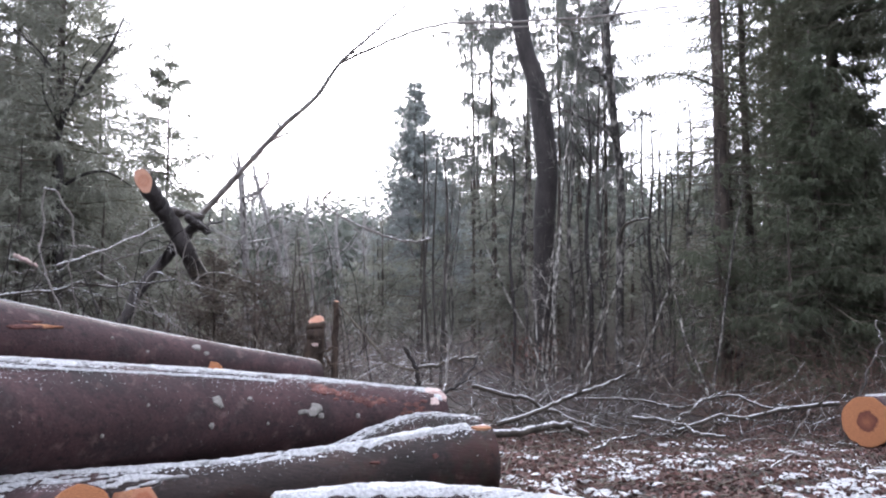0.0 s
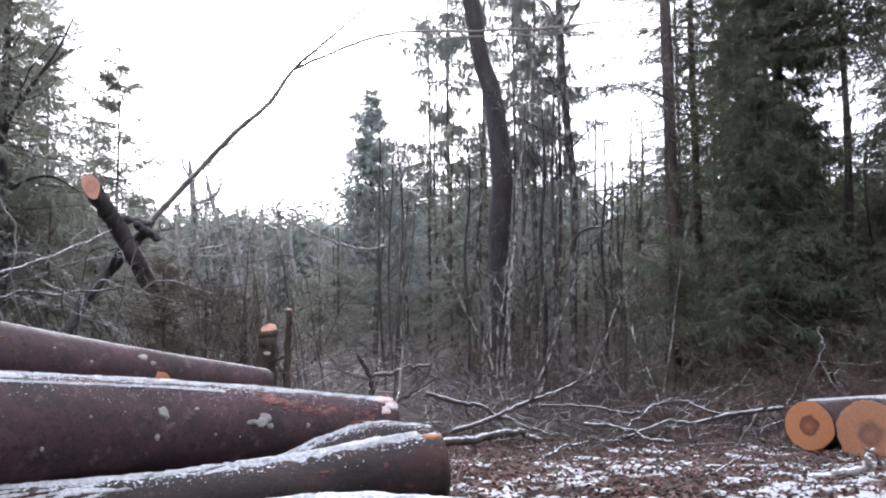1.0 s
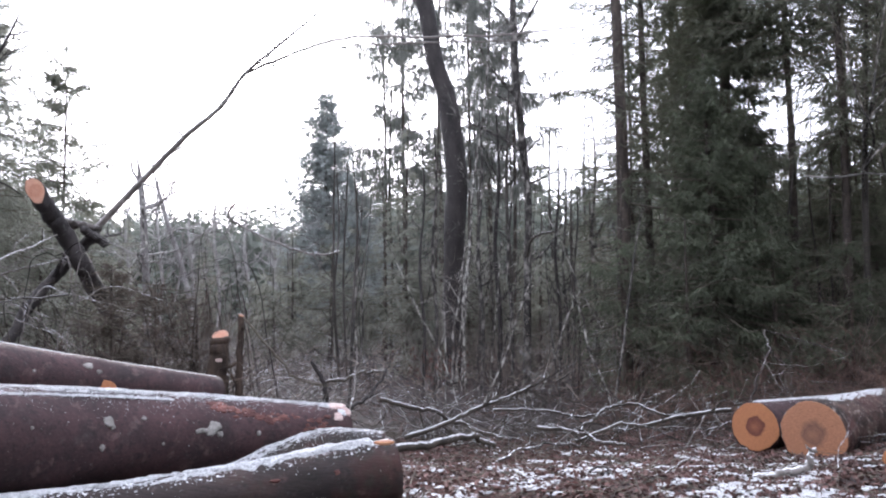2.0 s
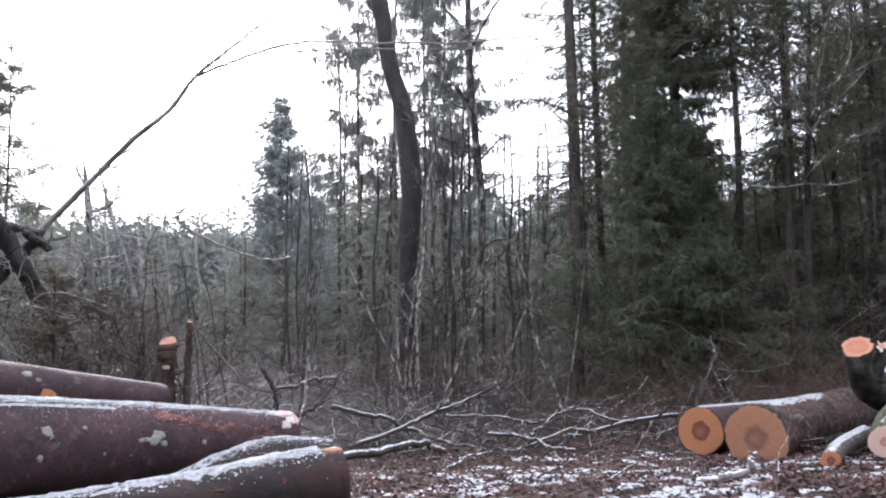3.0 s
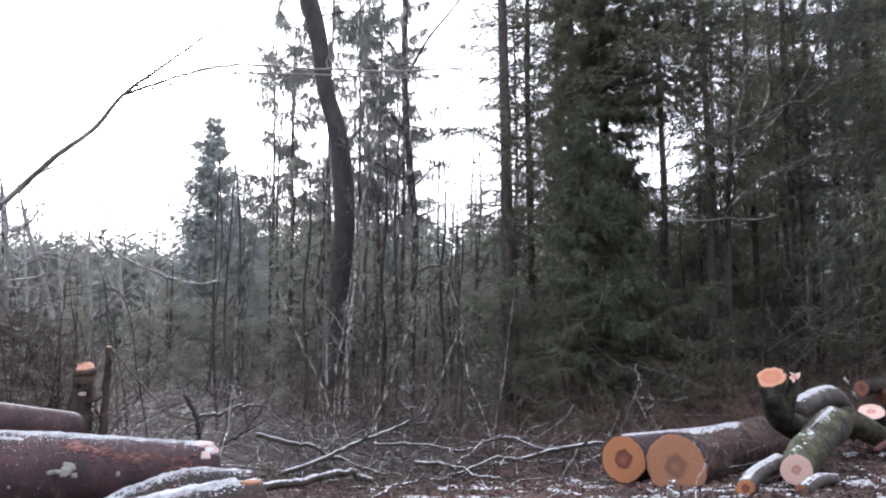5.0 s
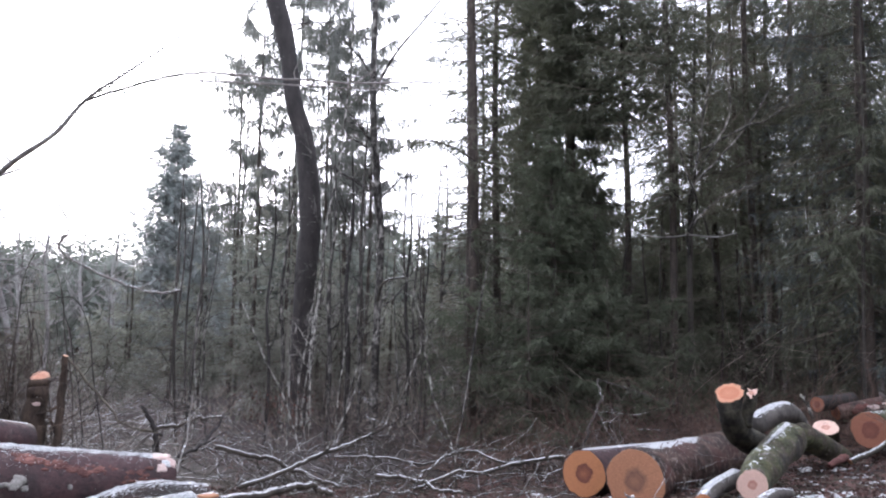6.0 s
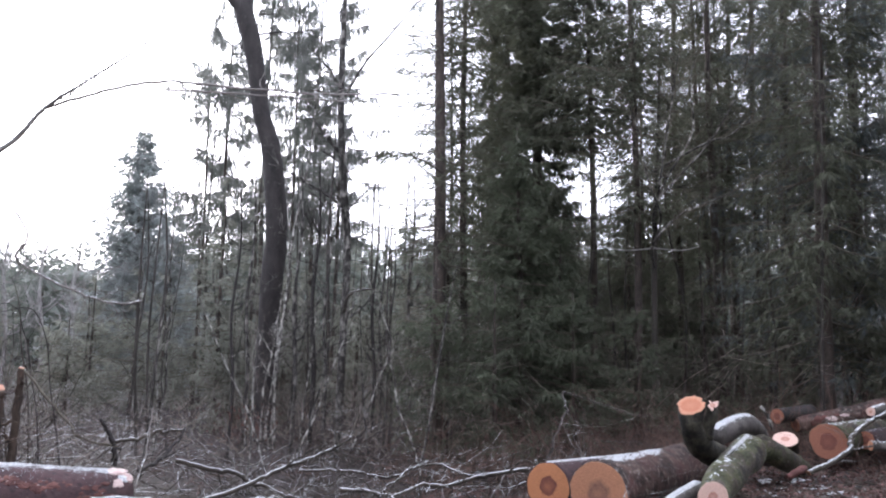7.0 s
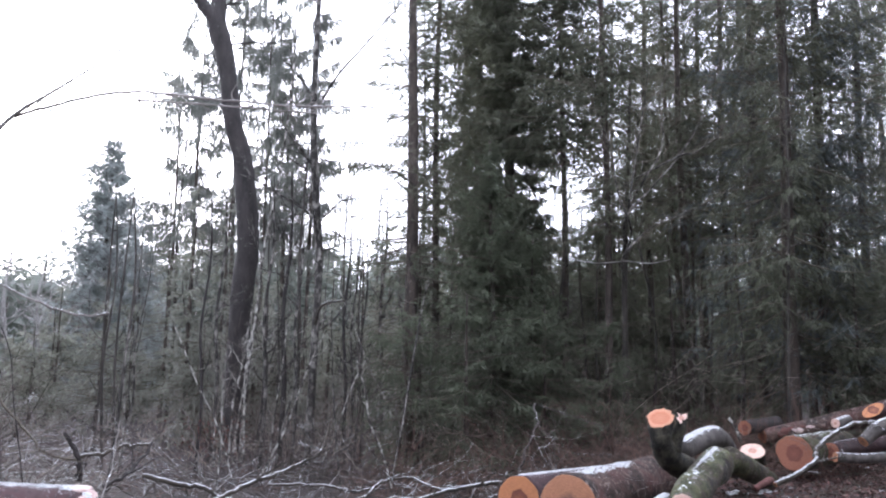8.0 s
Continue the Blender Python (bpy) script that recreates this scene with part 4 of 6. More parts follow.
branch([(-4.74, 11.22, 0.80), (-4.44, 11.79, 1.66), (-4.08, 12.11, 2.21), (-3.76, 12.03, 2.62)], 0.085, 0.075, "dark crooked limb under the sawn trunk", bark=DARK_BARK, twigs=2, twig_len=0.7, name="crooked_limb", seed=37)
branch([(-3.83, 12.04, 2.54), (-3.68, 11.99, 2.70), (-2.91, 11.30, 3.25), (-2.18, 10.55, 3.72), (-1.66, 10.16, 4.04), (-1.33, 9.90, 4.40), (-0.88, 9.64, 4.70), (-0.34, 9.34, 5.06), (0.11, 9.10, 5.41)], 0.056, 0.004, "long bare arching limb of the broken tree", bark=GLARE_BARK, twigs=7, twig_len=0.7, name="arching_limb", seed=32)
branch([(-1.33, 9.90, 4.40), (-0.60, 9.78, 4.69), (0.04, 9.64, 4.83), (0.95, 9.50, 4.81), (1.94, 9.24, 4.79), (2.76, 9.02, 4.83)], 0.019, 0.012, "thin level twig of the arching limb", bark=PALE_TWIG, twigs=9, twig_len=0.5, name="arching_limb", seed=33)
branch([(-2.15, 10.57, 3.64), (-1.81, 11.09, 3.42), (-1.65, 11.58, 3.08), (-1.79, 11.80, 2.77), (-1.09, 12.12, 2.42), (-0.57, 12.26, 2.26), (-0.18, 12.27, 2.31)], 0.01, 0.018, "thin hanging bough with frosted twigs", bark=PALE_TWIG, twigs=13, name="arching_limb", seed=34)
branch([(-4.15, 11.83, 2.71), (-3.88, 11.93, 2.65), (-3.67, 12.00, 2.62)], 0.07, 0.04, "broken fork stub dusted with snow", bark=GREY_BARK, twigs=0, name="fork_stub", seed=35)
branch([(-3.89, 11.83, 2.60), (-3.72, 11.89, 2.49), (-3.58, 11.94, 2.39)], 0.06, 0.07, "dark broken fork stub in the brushwood", bark=DARK_BARK, twigs=0, name="fork_stub", seed=36)
branch([(-1.04, 9.90, 4.50), (-0.17, 9.78, 4.73), (0.68, 9.64, 4.77), (1.56, 9.44, 4.75), (2.20, 9.21, 4.72)], 0.012, 0.009, "thin level twig of the arching limb", bark=PALE_TWIG, twigs=7, twig_len=0.5, name="arching_limb", seed=38)
branch([(-2.57, 10.03, 3.02), (-2.58, 10.05, 2.76), (-2.56, 10.07, 2.36), (-2.53, 10.07, 2.25), (-2.64, 10.08, 2.11), (-2.59, 10.09, 1.96), (-2.70, 10.10, 1.80)], 0.014, 0.011, "pale crooked twig hanging from the arching limb", bark=PALE_STEM, twigs=3, twig_len=0.3, name="arching_limb", seed=39)
branch([(-7.23, 10.55, 0.85), (-6.55, 10.52, 1.38), (-5.94, 10.52, 1.47), (-5.33, 10.51, 1.5), (-4.43, 10.51, 1.56), (-3.97, 10.51, 1.58), (-3.59, 10.51, 1.63)], 0.024, 0.009, "grey bough lying level behind the log stack", bark=FALLEN, twigs=4, twig_len=0.5, seed=81, group=BRUSHWOOD, sides=7)
branch([(-5.08, 10.44, 2.05), (-4.78, 10.43, 2.08), (-4.48, 10.44, 1.96), (-4.29, 10.45, 1.79), (-4.14, 10.46, 1.6), (-4.03, 10.47, 1.45), (-3.8, 10.47, 1.34)], 0.011, 0.004, "frosted twig bending down behind the stack", bark=PALE_TWIG, twigs=3, twig_len=0.5, seed=82, group=BRUSHWOOD, sides=7)
branch([(-4.61, 10.41, 1.56), (-4.46, 10.41, 1.55), (-4.27, 10.42, 1.41), (-4.05, 10.42, 1.3), (-3.78, 10.43, 1.15), (-3.41, 10.44, 0.93)], 0.012, 0.004, "frosted twig bending down behind the stack", bark=PALE_TWIG, twigs=3, twig_len=0.5, seed=83, group=BRUSHWOOD, sides=7)
branch([(-5.17, 11.3, 1.76), (-4.76, 11.29, 1.92), (-4.56, 11.29, 2.0), (-4.27, 11.29, 2.05), (-3.88, 11.28, 2.16)], 0.014, 0.012, "thin frosted twig behind the sawn trunk", bark=PALE_TWIG, twigs=3, twig_len=0.5, seed=84, group=BRUSHWOOD, sides=7)
branch([(-6.21, 10.21, 1.6), (-5.77, 10.2, 1.68), (-5.48, 10.2, 1.73), (-5.26, 10.2, 1.8), (-4.96, 10.2, 1.82)], 0.013, 0.005, "thin frosted twig behind the stack", bark=PALE_TWIG, twigs=4, twig_len=0.5, seed=85, group=BRUSHWOOD, sides=7)
airy = np.random.default_rng(62)
for j in range(38):
    open_end = j >= 16
    az, d = radians(airy.uniform(-31, -17) if open_end else airy.uniform(-15, -6.5)), airy.uniform(8.8, 11.5) if open_end else airy.uniform(11.6, 14.5)
    q = np.array([d * math.sin(az), d * math.cos(az), airy.uniform(1.2, 2.2) if open_end else airy.uniform(1.5, 2.7)])
    run, rise = airy.choice([-1, 1]) * airy.uniform(0.5, 1.1), airy.uniform(-0.1, 0.3)
    foot = np.array([q[0] - 0.5 * run, q[1] + 0.2, float(height(q[0], q[1]))])
    branch([foot, foot * 0.45 + q * 0.55 + [0, 0, 0.25], q, q + [0.5 * run, 0, rise], q + [run, 0.1, rise - 0.15]], 0.012, 0.004, "thin frosted stem arching out of the bushes", bark=(PALE_TWIG, FALLEN, DARK_BARK)[j % 3], twigs=6, twig_len=0.5, seed=460 + j, group=BRUSHWOOD, sides=6)
# thin arching twigs all over the brushwood
loose = np.random.default_rng(61)
for j in range(34):
    az, d = radians(loose.uniform(-6, 24)), loose.uniform(10.8, 16.5)
    q = np.array([d * math.sin(az), d * math.cos(az), 0.0])
    q[2] = float(height(q[0], q[1])) + 0.03
    run, rise = loose.choice([-1, 1]) * loose.uniform(0.5, 1.4), loose.uniform(0.3, 0.6 + 0.25 * (d - 10.8))
    deep = loose.uniform(-0.4, 0.4)
    branch([q, q + [0.4 * run, 0.3 * deep, 0.55 * rise], q + [0.8 * run, 0.7 * deep, rise], q + [1.25 * run, deep, rise * loose.uniform(0.7, 1.25)]], loose.uniform(0.01, 0.019), 0.005, "thin arching twig in the brushwood",
           bark=(PALE_TWIG, FALLEN, GREY_BARK)[j % 3], twigs=5, twig_len=0.5, seed=400 + j, group=BRUSHWOOD, sides=6)
# cut stump and pole
branch([(-1.81, 11.25, 1.06), (-1.83, 11.25, 0.80), (-1.85, 11.23, 0.30), (-1.87, 11.2, -0.5)], 0.115, 0.17, "tall cut stump with a tan sawn top", bark=STUMP_BARK, cut=(CUT_PEACH, "tan sawn top"), normal=(0.1, -0.6, 0.78), twigs=0, name="stump", category="stump", sides=14, seed=40)
stump = bpy.data.objects["stump"]
lump_patch(stump, "pale_scar", (0.0, -0.135, -0.33), (0.0, -1.0, 0.05), 0.03, CUT_SCAR, 77, "small pale notch in the bark", 1.6)
branch([(-1.52, 11.20, 1.34), (-1.53, 11.17, 0.81), (-1.52, 11.05, -0.5)], 0.04, 0.055, "thin cut pole standing in the brush", bark=STUMP_BARK, cut=(CUT_PALE, "pale sawn top"), twigs=3, twig_len=0.3, name="cut_pole", category="pole", sides=10, seed=41)


# ---- trees ----
def conifer_parts(h, r, crown, spread, rng, n_branch, twigs, n_blade, droop=0.25, blade=(0.17, 0.0075), dead=14, hang=0.5, lean=(0, 0), sweep=0.8, gap=0.0, stems=False, thin=14.5, bias=1.5, tress=0.0):
    """Trunk, wood of the branches and needles of a conifer that stands at the origin."""
    k = 14
    z = np.linspace(-0.25, h, k)
    trunk = np.stack([lean[0] * z + 0.04 * np.sin(z * 0.5 + r * 70), lean[1] * z + 0.04 * np.cos(z * 0.4 + r * 90), z], 1)
    rad = r * (1 - 0.92 * np.clip(z / h, 0, 1)) ** 0.9 + 0.006
    tv, tf = tube(trunk, rad, 10, int(r * 1000), 0.08, 4.0)
    ax = lambda q: np.stack([np.interp(q, z, trunk[:, 0]), np.interp(q, z, trunk[:, 1]), q], -1)
    wood = []
    # dead limbs below the crown
    if dead:
        q = rng.uniform(0.8, max(crown, 1.5) + 1.0, dead)
        a = rng.uniform(0, 2 * math.pi, dead)
        L = rng.uniform(0.2, 0.9, dead) * min(1.3, spread)
        p = ax(q)
        d = np.stack([np.cos(a), np.sin(a), rng.uniform(-0.25, 0.3, dead)], 1)
        e = p + d * L[:, None] * 0.6
        wood.append(prisms(p, e, np.full(dead, 0.014), np.full(dead, 0.009)))
        d2 = d + rng.normal(0, 0.25, (dead, 3)) - [0, 0, 0.15]
        wood.append(prisms(e, e + d2 * L[:, None] * 0.7, np.full(dead, 0.009), np.full(dead, 0.004)))
    u = 1 - (1 - rng.random(n_branch)) ** (1 / bias)
    if h > 13:
        u = u[(crown + (h - crown) * u < thin) | (rng.random(n_branch) < 0.45)]
        n_branch = len(u)
    if gap:
        u = np.clip(np.round(u / gap) * gap + rng.normal(0, 0.012, n_branch), 0, 1)
    q = crown + (h - crown) * u * 0.985
    L = (spread * (1 - u) ** sweep + 0.12) * rng.uniform(0.4, 1.15, n_branch)
    a = rng.uniform(0, 2 * math.pi, n_branch)
    tilt = 0.55 * u - droop * (1 - u) + rng.normal(0, 0.1, n_branch)
    d = np.stack([np.cos(a), np.sin(a), tilt], 1)
    p = ax(q)
    nodes = [p]
    for s in range(4):
        bend = np.array([0, 0, 1.0]) * ((s - 1.2) * 0.1)
        nodes.append(nodes[-1] + (d + bend + rng.normal(0, 0.07, (n_branch, 3))) * (L / 4)[:, None])
    br = 0.012 + 0.006 * L
    for s in range(4):
        wood.append(prisms(nodes[s], nodes[s + 1], br * (1 - s * 0.22), br * (0.78 - s * 0.22)))
    nodes = np.array(nodes)
    # twigs to both sides, then needles on each
    nb, nt = n_branch, twigs
    s = rng.uniform(0.1, 1.0, (nb, nt)) * 3.999
    i = s.astype(int)
    fr = (s - i)[..., None]
    bi = np.arange(nb)[:, None]
    base = nodes[i, bi] * (1 - fr) + nodes[i + 1, bi] * fr
    fwd = unit(d)[:, None, :]
    side = unit(np.cross(fwd, [[[0, 0, 1.0]]])) * rng.choice([-1, 1], (nb, nt))[..., None]
    td = unit(fwd * rng.uniform(0.2, 0.8, (nb, nt, 1)) + side * rng.uniform(0.2, 1.0, (nb, nt, 1)) + np.array([0, 0, -1.0]) * hang * rng.uniform(0.2, 1.6, (nb, nt, 1)) + rng.normal(0, 0.2, (nb, nt, 3)))
    tl = (0.1 + 0.42 * np.minimum(L, 1.6)[:, None] * (1.1 - s / 4)) * rng.uniform(0.5, 1.3, (nb, nt))
    if stems:
        wood.append(prisms(base.reshape(-1, 3), (base + td * tl[..., None]).reshape(-1, 3), np.full(nb * nt, 0.004), np.full(nb * nt, 0.0015)))
    w = rng.uniform(0.0, 1.0, (nb, nt, n_blade))
    c = base[:, :, None] + td[:, :, None] * (tl[..., None] * w)[..., None]
    nd = td[:, :, None] * 1.1 + rng.normal(0, 0.38, (nb, nt, n_blade, 3)) + np.array([0, 0, -0.3 * hang])
    keep = (rng.random((nb, nt, n_blade)) < np.clip(tl / 0.26, 0.2, 1)[..., None]).ravel()
    c, nd = c.reshape(-1, 3)[keep], nd.reshape(-1, 3)[keep]
    m = len(c)
    needles = sprays(c, nd, blade[0] * rng.uniform(0.6, 1.3, m), blade[1] * rng.uniform(0.6, 1.3, m), rng)
    if tress:
        # long sprays that hang straight down from the boughs
        k = nb * nt
        hd = np.stack([rng.normal(0, 0.14, k), rng.normal(0, 0.14, k), -np.ones(k)], 1)
        needles = join([needles, sprays(base.reshape(-1, 3), hd, tress * rng.uniform(0.25, 1.2, k), rng.uniform(0.008, 0.022, k), rng)])
    return (tv, tf), join(wood), needles


def conifer(place, h, r, crown, spread, label, needles=SPRUCE, seed=0, group="conifers of the wood", bark=PINE_BARK, n_branch=80, twigs=16, n_blade=8, name="conifer_tree", **more):
    rng = np.random.default_rng(seed)
    z = float(height(*place))
    ob = empty(name, (*place, z), label, "tree", group)
    t, w, c = conifer_parts(h, r, crown, spread, rng, n_branch, twigs, n_blade, **more)
    build("trunk", t[0], t[1], bark, ob, smooth=True)
    tagged(build("branchwork", w[0], w[1], DEAD_TWIG, ob), "thin brown branches and dead side twigs", kind="stuff")
    build("crown", c[0], c[1], needles, ob)
    return ob


def bare_tree(place, points, radii, label, seed=0, limbs=10, limb_len=1.6, bark=PALE_BARK, fine=5, name="bare_tree", group="bare broadleaf trees", start=0.3, sides=10, up=0.7, rough=0.06):
    """A leafless tree: trunk along a line (relative to its foot), crooked limbs and fine twigs."""
    rng = np.random.default_rng(seed + 500)
    z = float(height(*place))
    ob = empty(name, (*place, z), label, "tree", group)
    n = 30
    line = spline(points, n)
    rad = np.interp(np.linspace(0, 1, n), np.linspace(0, 1, len(radii)), radii)
    v, f = tube(line, rad, sides, seed, rough, 3.0)
    build("trunk", v, f, bark, ob, smooth=True)
    for _ in range(limbs):
        parts = []
        i = int(rng.uniform(start, 0.98) * (n - 1))
        q, r = line[i], min(rad[i] * 0.5, 0.035)
        a = rng.uniform(0, 2 * math.pi)
        d = unit(np.array([math.cos(a), math.sin(a), up * rng.uniform(0.4, 1.4)]))
        L = limb_len * rng.uniform(0.5, 1.3)
        for s in range(6):
            e = q + d * L / 6
            parts.append(prisms([q], [e], [r], [r * 0.82]))
            for _k in range(fine):
                if rng.random() < 0.4 + s * 0.08:
                    d2 = unit(d + rng.normal(0, 0.55, 3))
                    m = e + d2 * L * rng.uniform(0.08, 0.22)
                    parts.append(prisms([e], [m], [r * 0.45], [r * 0.25]))
                    d3 = unit(d2 + rng.normal(0, 0.5, (2, 3)))
                    parts.append(prisms([m, m], m + d3 * L * 0.12, [r * 0.22] * 2, [0.002] * 2))
            q, r = e, r * 0.82
            d = unit(d + rng.normal(0, 0.2, 3) + [0, 0, 0.08])
        v, f = join(parts)
        tagged(build("limb", v, f, bark, ob), kind="stuff")
    return ob


# the dark bent trunk in the middle
bare_tree((2.54, 19.84), [(0.05, 0, -0.3), (0.02, 0, 1.5), (0.02, 0, 3.15), (0.08, 0, 4.6), (0.11, 0, 5.4), (-0.11, 0, 7.25), (-0.31, 0, 7.9), (-0.48, 0, 8.53), (-0.57, 0, 9.19), (-0.69, 0, 9.85), (-0.86, 0, 10.49), (-1.0, 0, 10.95), (-0.96, 0, 11.51), (-0.99, 0, 12.44), (-0.97, 0, 13.72)],
    [0.27, 0.26, 0.271, 0.28, 0.28, 0.251, 0.232, 0.217, 0.218, 0.23, 0.256, 0.251, 0.182, 0.146, 0.123],
    "tall dark tree with a bent bare trunk", seed=1, limbs=10, bark=DARK_BARK, start=0.62, limb_len=2.0, sides=16, name="bent_tree", rough=0.09)
bent = bpy.data.objects["bent_tree"]
v, f = tube(spline(np.array([(1.66, 19.77, 9.96), (1.45, 19.78, 10.39), (1.11, 19.78, 10.81), (0.74, 19.77, 11.32), (0.23, 19.78, 12.09)]) - np.array(bent.location), 16), np.linspace(0.19, 0.12, 16), 12, 8, 0.06)
build("fork_stem", v, f, DARK_BARK, bent, smooth=True)
# slim pale stems that lean on it
bare_tree((2.41, 18.34), [(0, 0, -0.2), (0.04, 0, 0.8), (0.16, 0, 1.6), (0.2, 0, 2.4), (0.34, 0, 3.4), (0.45, 0, 5.0), (0.75, 0, 7.0), (0.95, 0, 10.0)], [0.036, 0.034, 0.032, 0.03, 0.024, 0.014], "slim pale sapling leaning beside the dark trunk", bark=PALE_STEM, seed=2, limbs=7, limb_len=0.9)
bare_tree((2.58, 17.81), [(0, 0, -0.2), (-0.05, 0, 1.0), (-0.02, 0, 2.0), (0.1, 0, 3.4), (0.2, 0, 5.0)], [0.035, 0.03, 0.03, 0.025, 0.015], "slim crooked pale sapling in the thicket", bark=PALE_STEM, seed=3, limbs=6, limb_len=0.8)
for j, foot in enumerate([(2.29, 18.41), (2.56, 18.58)]):
    bend = [[(0, 0, -0.2), (0.05, 0, 0.7), (0.06, 0, 1.4), (0.2, 0, 2.1), (0.28, 0, 2.9), (0.45, 0, 3.6)], [(0, 0, -0.2), (0.04, 0, 0.9), (0.0, 0, 1.5), (0.1, 0, 2.2), (0.06, 0, 2.8), (0.12, 0, 3.6)]][j]
    bare_tree(foot, bend, [0.03, 0.027, 0.024, 0.02, 0.01], "slim wavy pale stem beside the dark trunk", bark=PALE_STEM, seed=60 + j, limbs=4, limb_len=0.7)
# straight thin tree with a few limbs
grey_tree = bare_tree((3.84, 17.18), [(0, 0, -0.3), (0.04, 0, 2.4), (0.08, 0, 4.4), (-0.02, 0, 5.6), (-0.18, 0, 7.6), (-0.2, 0, 10.0), (-0.1, 0, 14.0)], [0.1, 0.09, 0.085, 0.09, 0.08, 0.065, 0.03],
    "straight grey tree with few bare limbs", seed=4, limbs=14, limb_len=1.8, bark=MOTTLED, start=0.2, name="grey_tree")
v, f = tube(spline(np.array([(3.86, 17.09, 2.51), (3.91, 16.95, 2.84), (4.08, 16.85, 2.98), (4.41, 16.66, 3.03)]) - np.array(grey_tree.location), 14), np.linspace(0.045, 0.02, 14), 8, 3, 0.1, 8.0)
build("limb", v, f, FALLEN, grey_tree, smooth=True)
v, f = tube(spline(np.array([(3.53, 16.20, 7.17), (3.88, 15.82, 7.85), (4.36, 15.34, 8.46), (4.98, 14.52, 9.29)]) - np.array(grey_tree.location), 16), np.linspace(0.034, 0.014, 16), 7, 4, 0.1, 8.0)
build("limb", v, f, MOTTLED, grey_tree, smooth=True)
# slim pale stems before the wood, some leaning
slim = np.random.default_rng(63)
for j in range(22):
    az, d, hh = radians(slim.uniform(-2, 24)), slim.uniform(13.8, 18.5), slim.uniform(2.2, 4.6)
    lean, sway = slim.normal(0, 0.12) if j % 4 else slim.choice([-0.45, 0.45]), slim.normal(0, 0.05, 3)
    rr = slim.uniform(0.013, 0.024)
    bare_tree((d * math.sin(az), d * math.cos(az)), [(0, 0, -0.2), (lean * 0.3 * hh + sway[0], 0, hh * 0.3), (lean * 0.55 * hh + sway[1], 0, hh * 0.55), (lean * 0.8 * hh + sway[2], 0, hh * 0.8), (lean * hh, 0, hh)], [rr, rr * 0.95, rr * 0.85, rr * 0.65, 0.006],
        "slim pale lichened stem in the brush", bark=(PALE_STEM, MOTTLED)[j % 2], seed=600 + j, limbs=4, limb_len=0.7, start=0.3, name="slim_stem_tree", group="slim pale trees in the brush", sides=7, rough=0.12, fine=3)
# sapling that keeps its dry leaves
leafy = bare_tree((1.72, 16.9), [(0, 0, -0.2), (0.05, 0, 0.6), (-0.05, 0, 1.3)], [0.014, 0.01, 0.004], "small beech sapling with dry red-brown leaves", seed=640, limbs=7, limb_len=0.7, start=0.3, name="leafy_sapling")
lv = np.random.default_rng(64)
v, f = blades(np.stack([lv.normal(0, 0.45, 260), lv.normal(0, 0.3, 260), lv.uniform(0.35, 1.1, 260)], 1), lv.normal(0, 1, (260, 3)), lv.uniform(0.04, 0.07, 260), lv.uniform(0.014, 0.024, 260), lv)
tagged(build("dry_leaves", v, f, DRY_LEAF, leafy), "withered red-brown leaves", kind="stuff")
# dark slender stems in front of the wood
for j, (spot, hh, rr) in enumerate([((2.78, 16.94), 6.4, 0.045), ((3.40, 18.25), 6.8, 0.06), ((3.53, 17.41), 6.0, 0.038), ((4.68, 17.57), 6.4, 0.042), ((5.05, 18.30), 5.8, 0.034), ((4.86, 16.69), 5.2, 0.03), ((5.42, 17.15), 6.6, 0.045), ((1.49, 16.88), 5.8, 0.034), ((1.96, 18.85), 6.6, 0.045)]):
    bare_tree(spot, [(0, 0, -0.2), (0.05, 0, hh * 0.25), (-0.05, 0, hh * 0.5), (0.06, 0, hh * 0.75), (0.0, 0, hh)], [rr, rr * 0.95, rr * 0.85, rr * 0.6, 0.008], "slender dark stem in front of the wood", seed=70 + j, limbs=9, limb_len=1.0, start=0.25, bark=(MOTTLED, DARK_BARK)[j % 2], rough=0.1)
for j, (spot, hh, rr) in enumerate([((1.34, 28.97), 11, 0.06), ((7.84, 25.84), 9, 0.05), ((7.45, 29.06), 10, 0.06), ((3.51, 21.72), 6, 0.05), ((4.71, 23.53), 9, 0.07), ((6.43, 23.12), 7, 0.04)]):
    bare_tree(spot, [(0, 0, -0.2), (0.06, 0, hh * 0.3), (-0.04, 0, hh * 0.6), (0.08, 0, hh)], [rr, rr * 0.9, rr * 0.7, rr * 0.3], "slim bare tree among the conifers", seed=10 + j, limbs=12, limb_len=1.2)
# dead snags on the open side
bare_tree((-3.1, 12.5), [(0, 0, -0.2), (0, -0.02, 1.0), (-0.01, -0.08, 2.05), (-0.05, -0.14, 3.1), (-0.1, -0.17, 3.85), (-0.17, -0.2, 4.4)], [0.065, 0.06, 0.055, 0.05, 0.045, 0.012], "pale broken dead snag with a splintered top", seed=30, limbs=12, limb_len=1.1, start=0.3, up=0.25, bark=GREY_LIMB, name="dead_snag", rough=0.15)
snag = bpy.data.objects["dead_snag"]
v, f = tube(spline(np.array([(-3.17, 12.35, 2.78), (-3.22, 12.32, 3.32), (-3.33, 12.31, 3.54), (-3.36, 12.3, 3.75)]) - np.array(snag.location), 12), np.linspace(0.03, 0.008, 12), 7, 5, 0.15, 8.0)
build("limb", v, f, GREY_LIMB, snag, smooth=True)
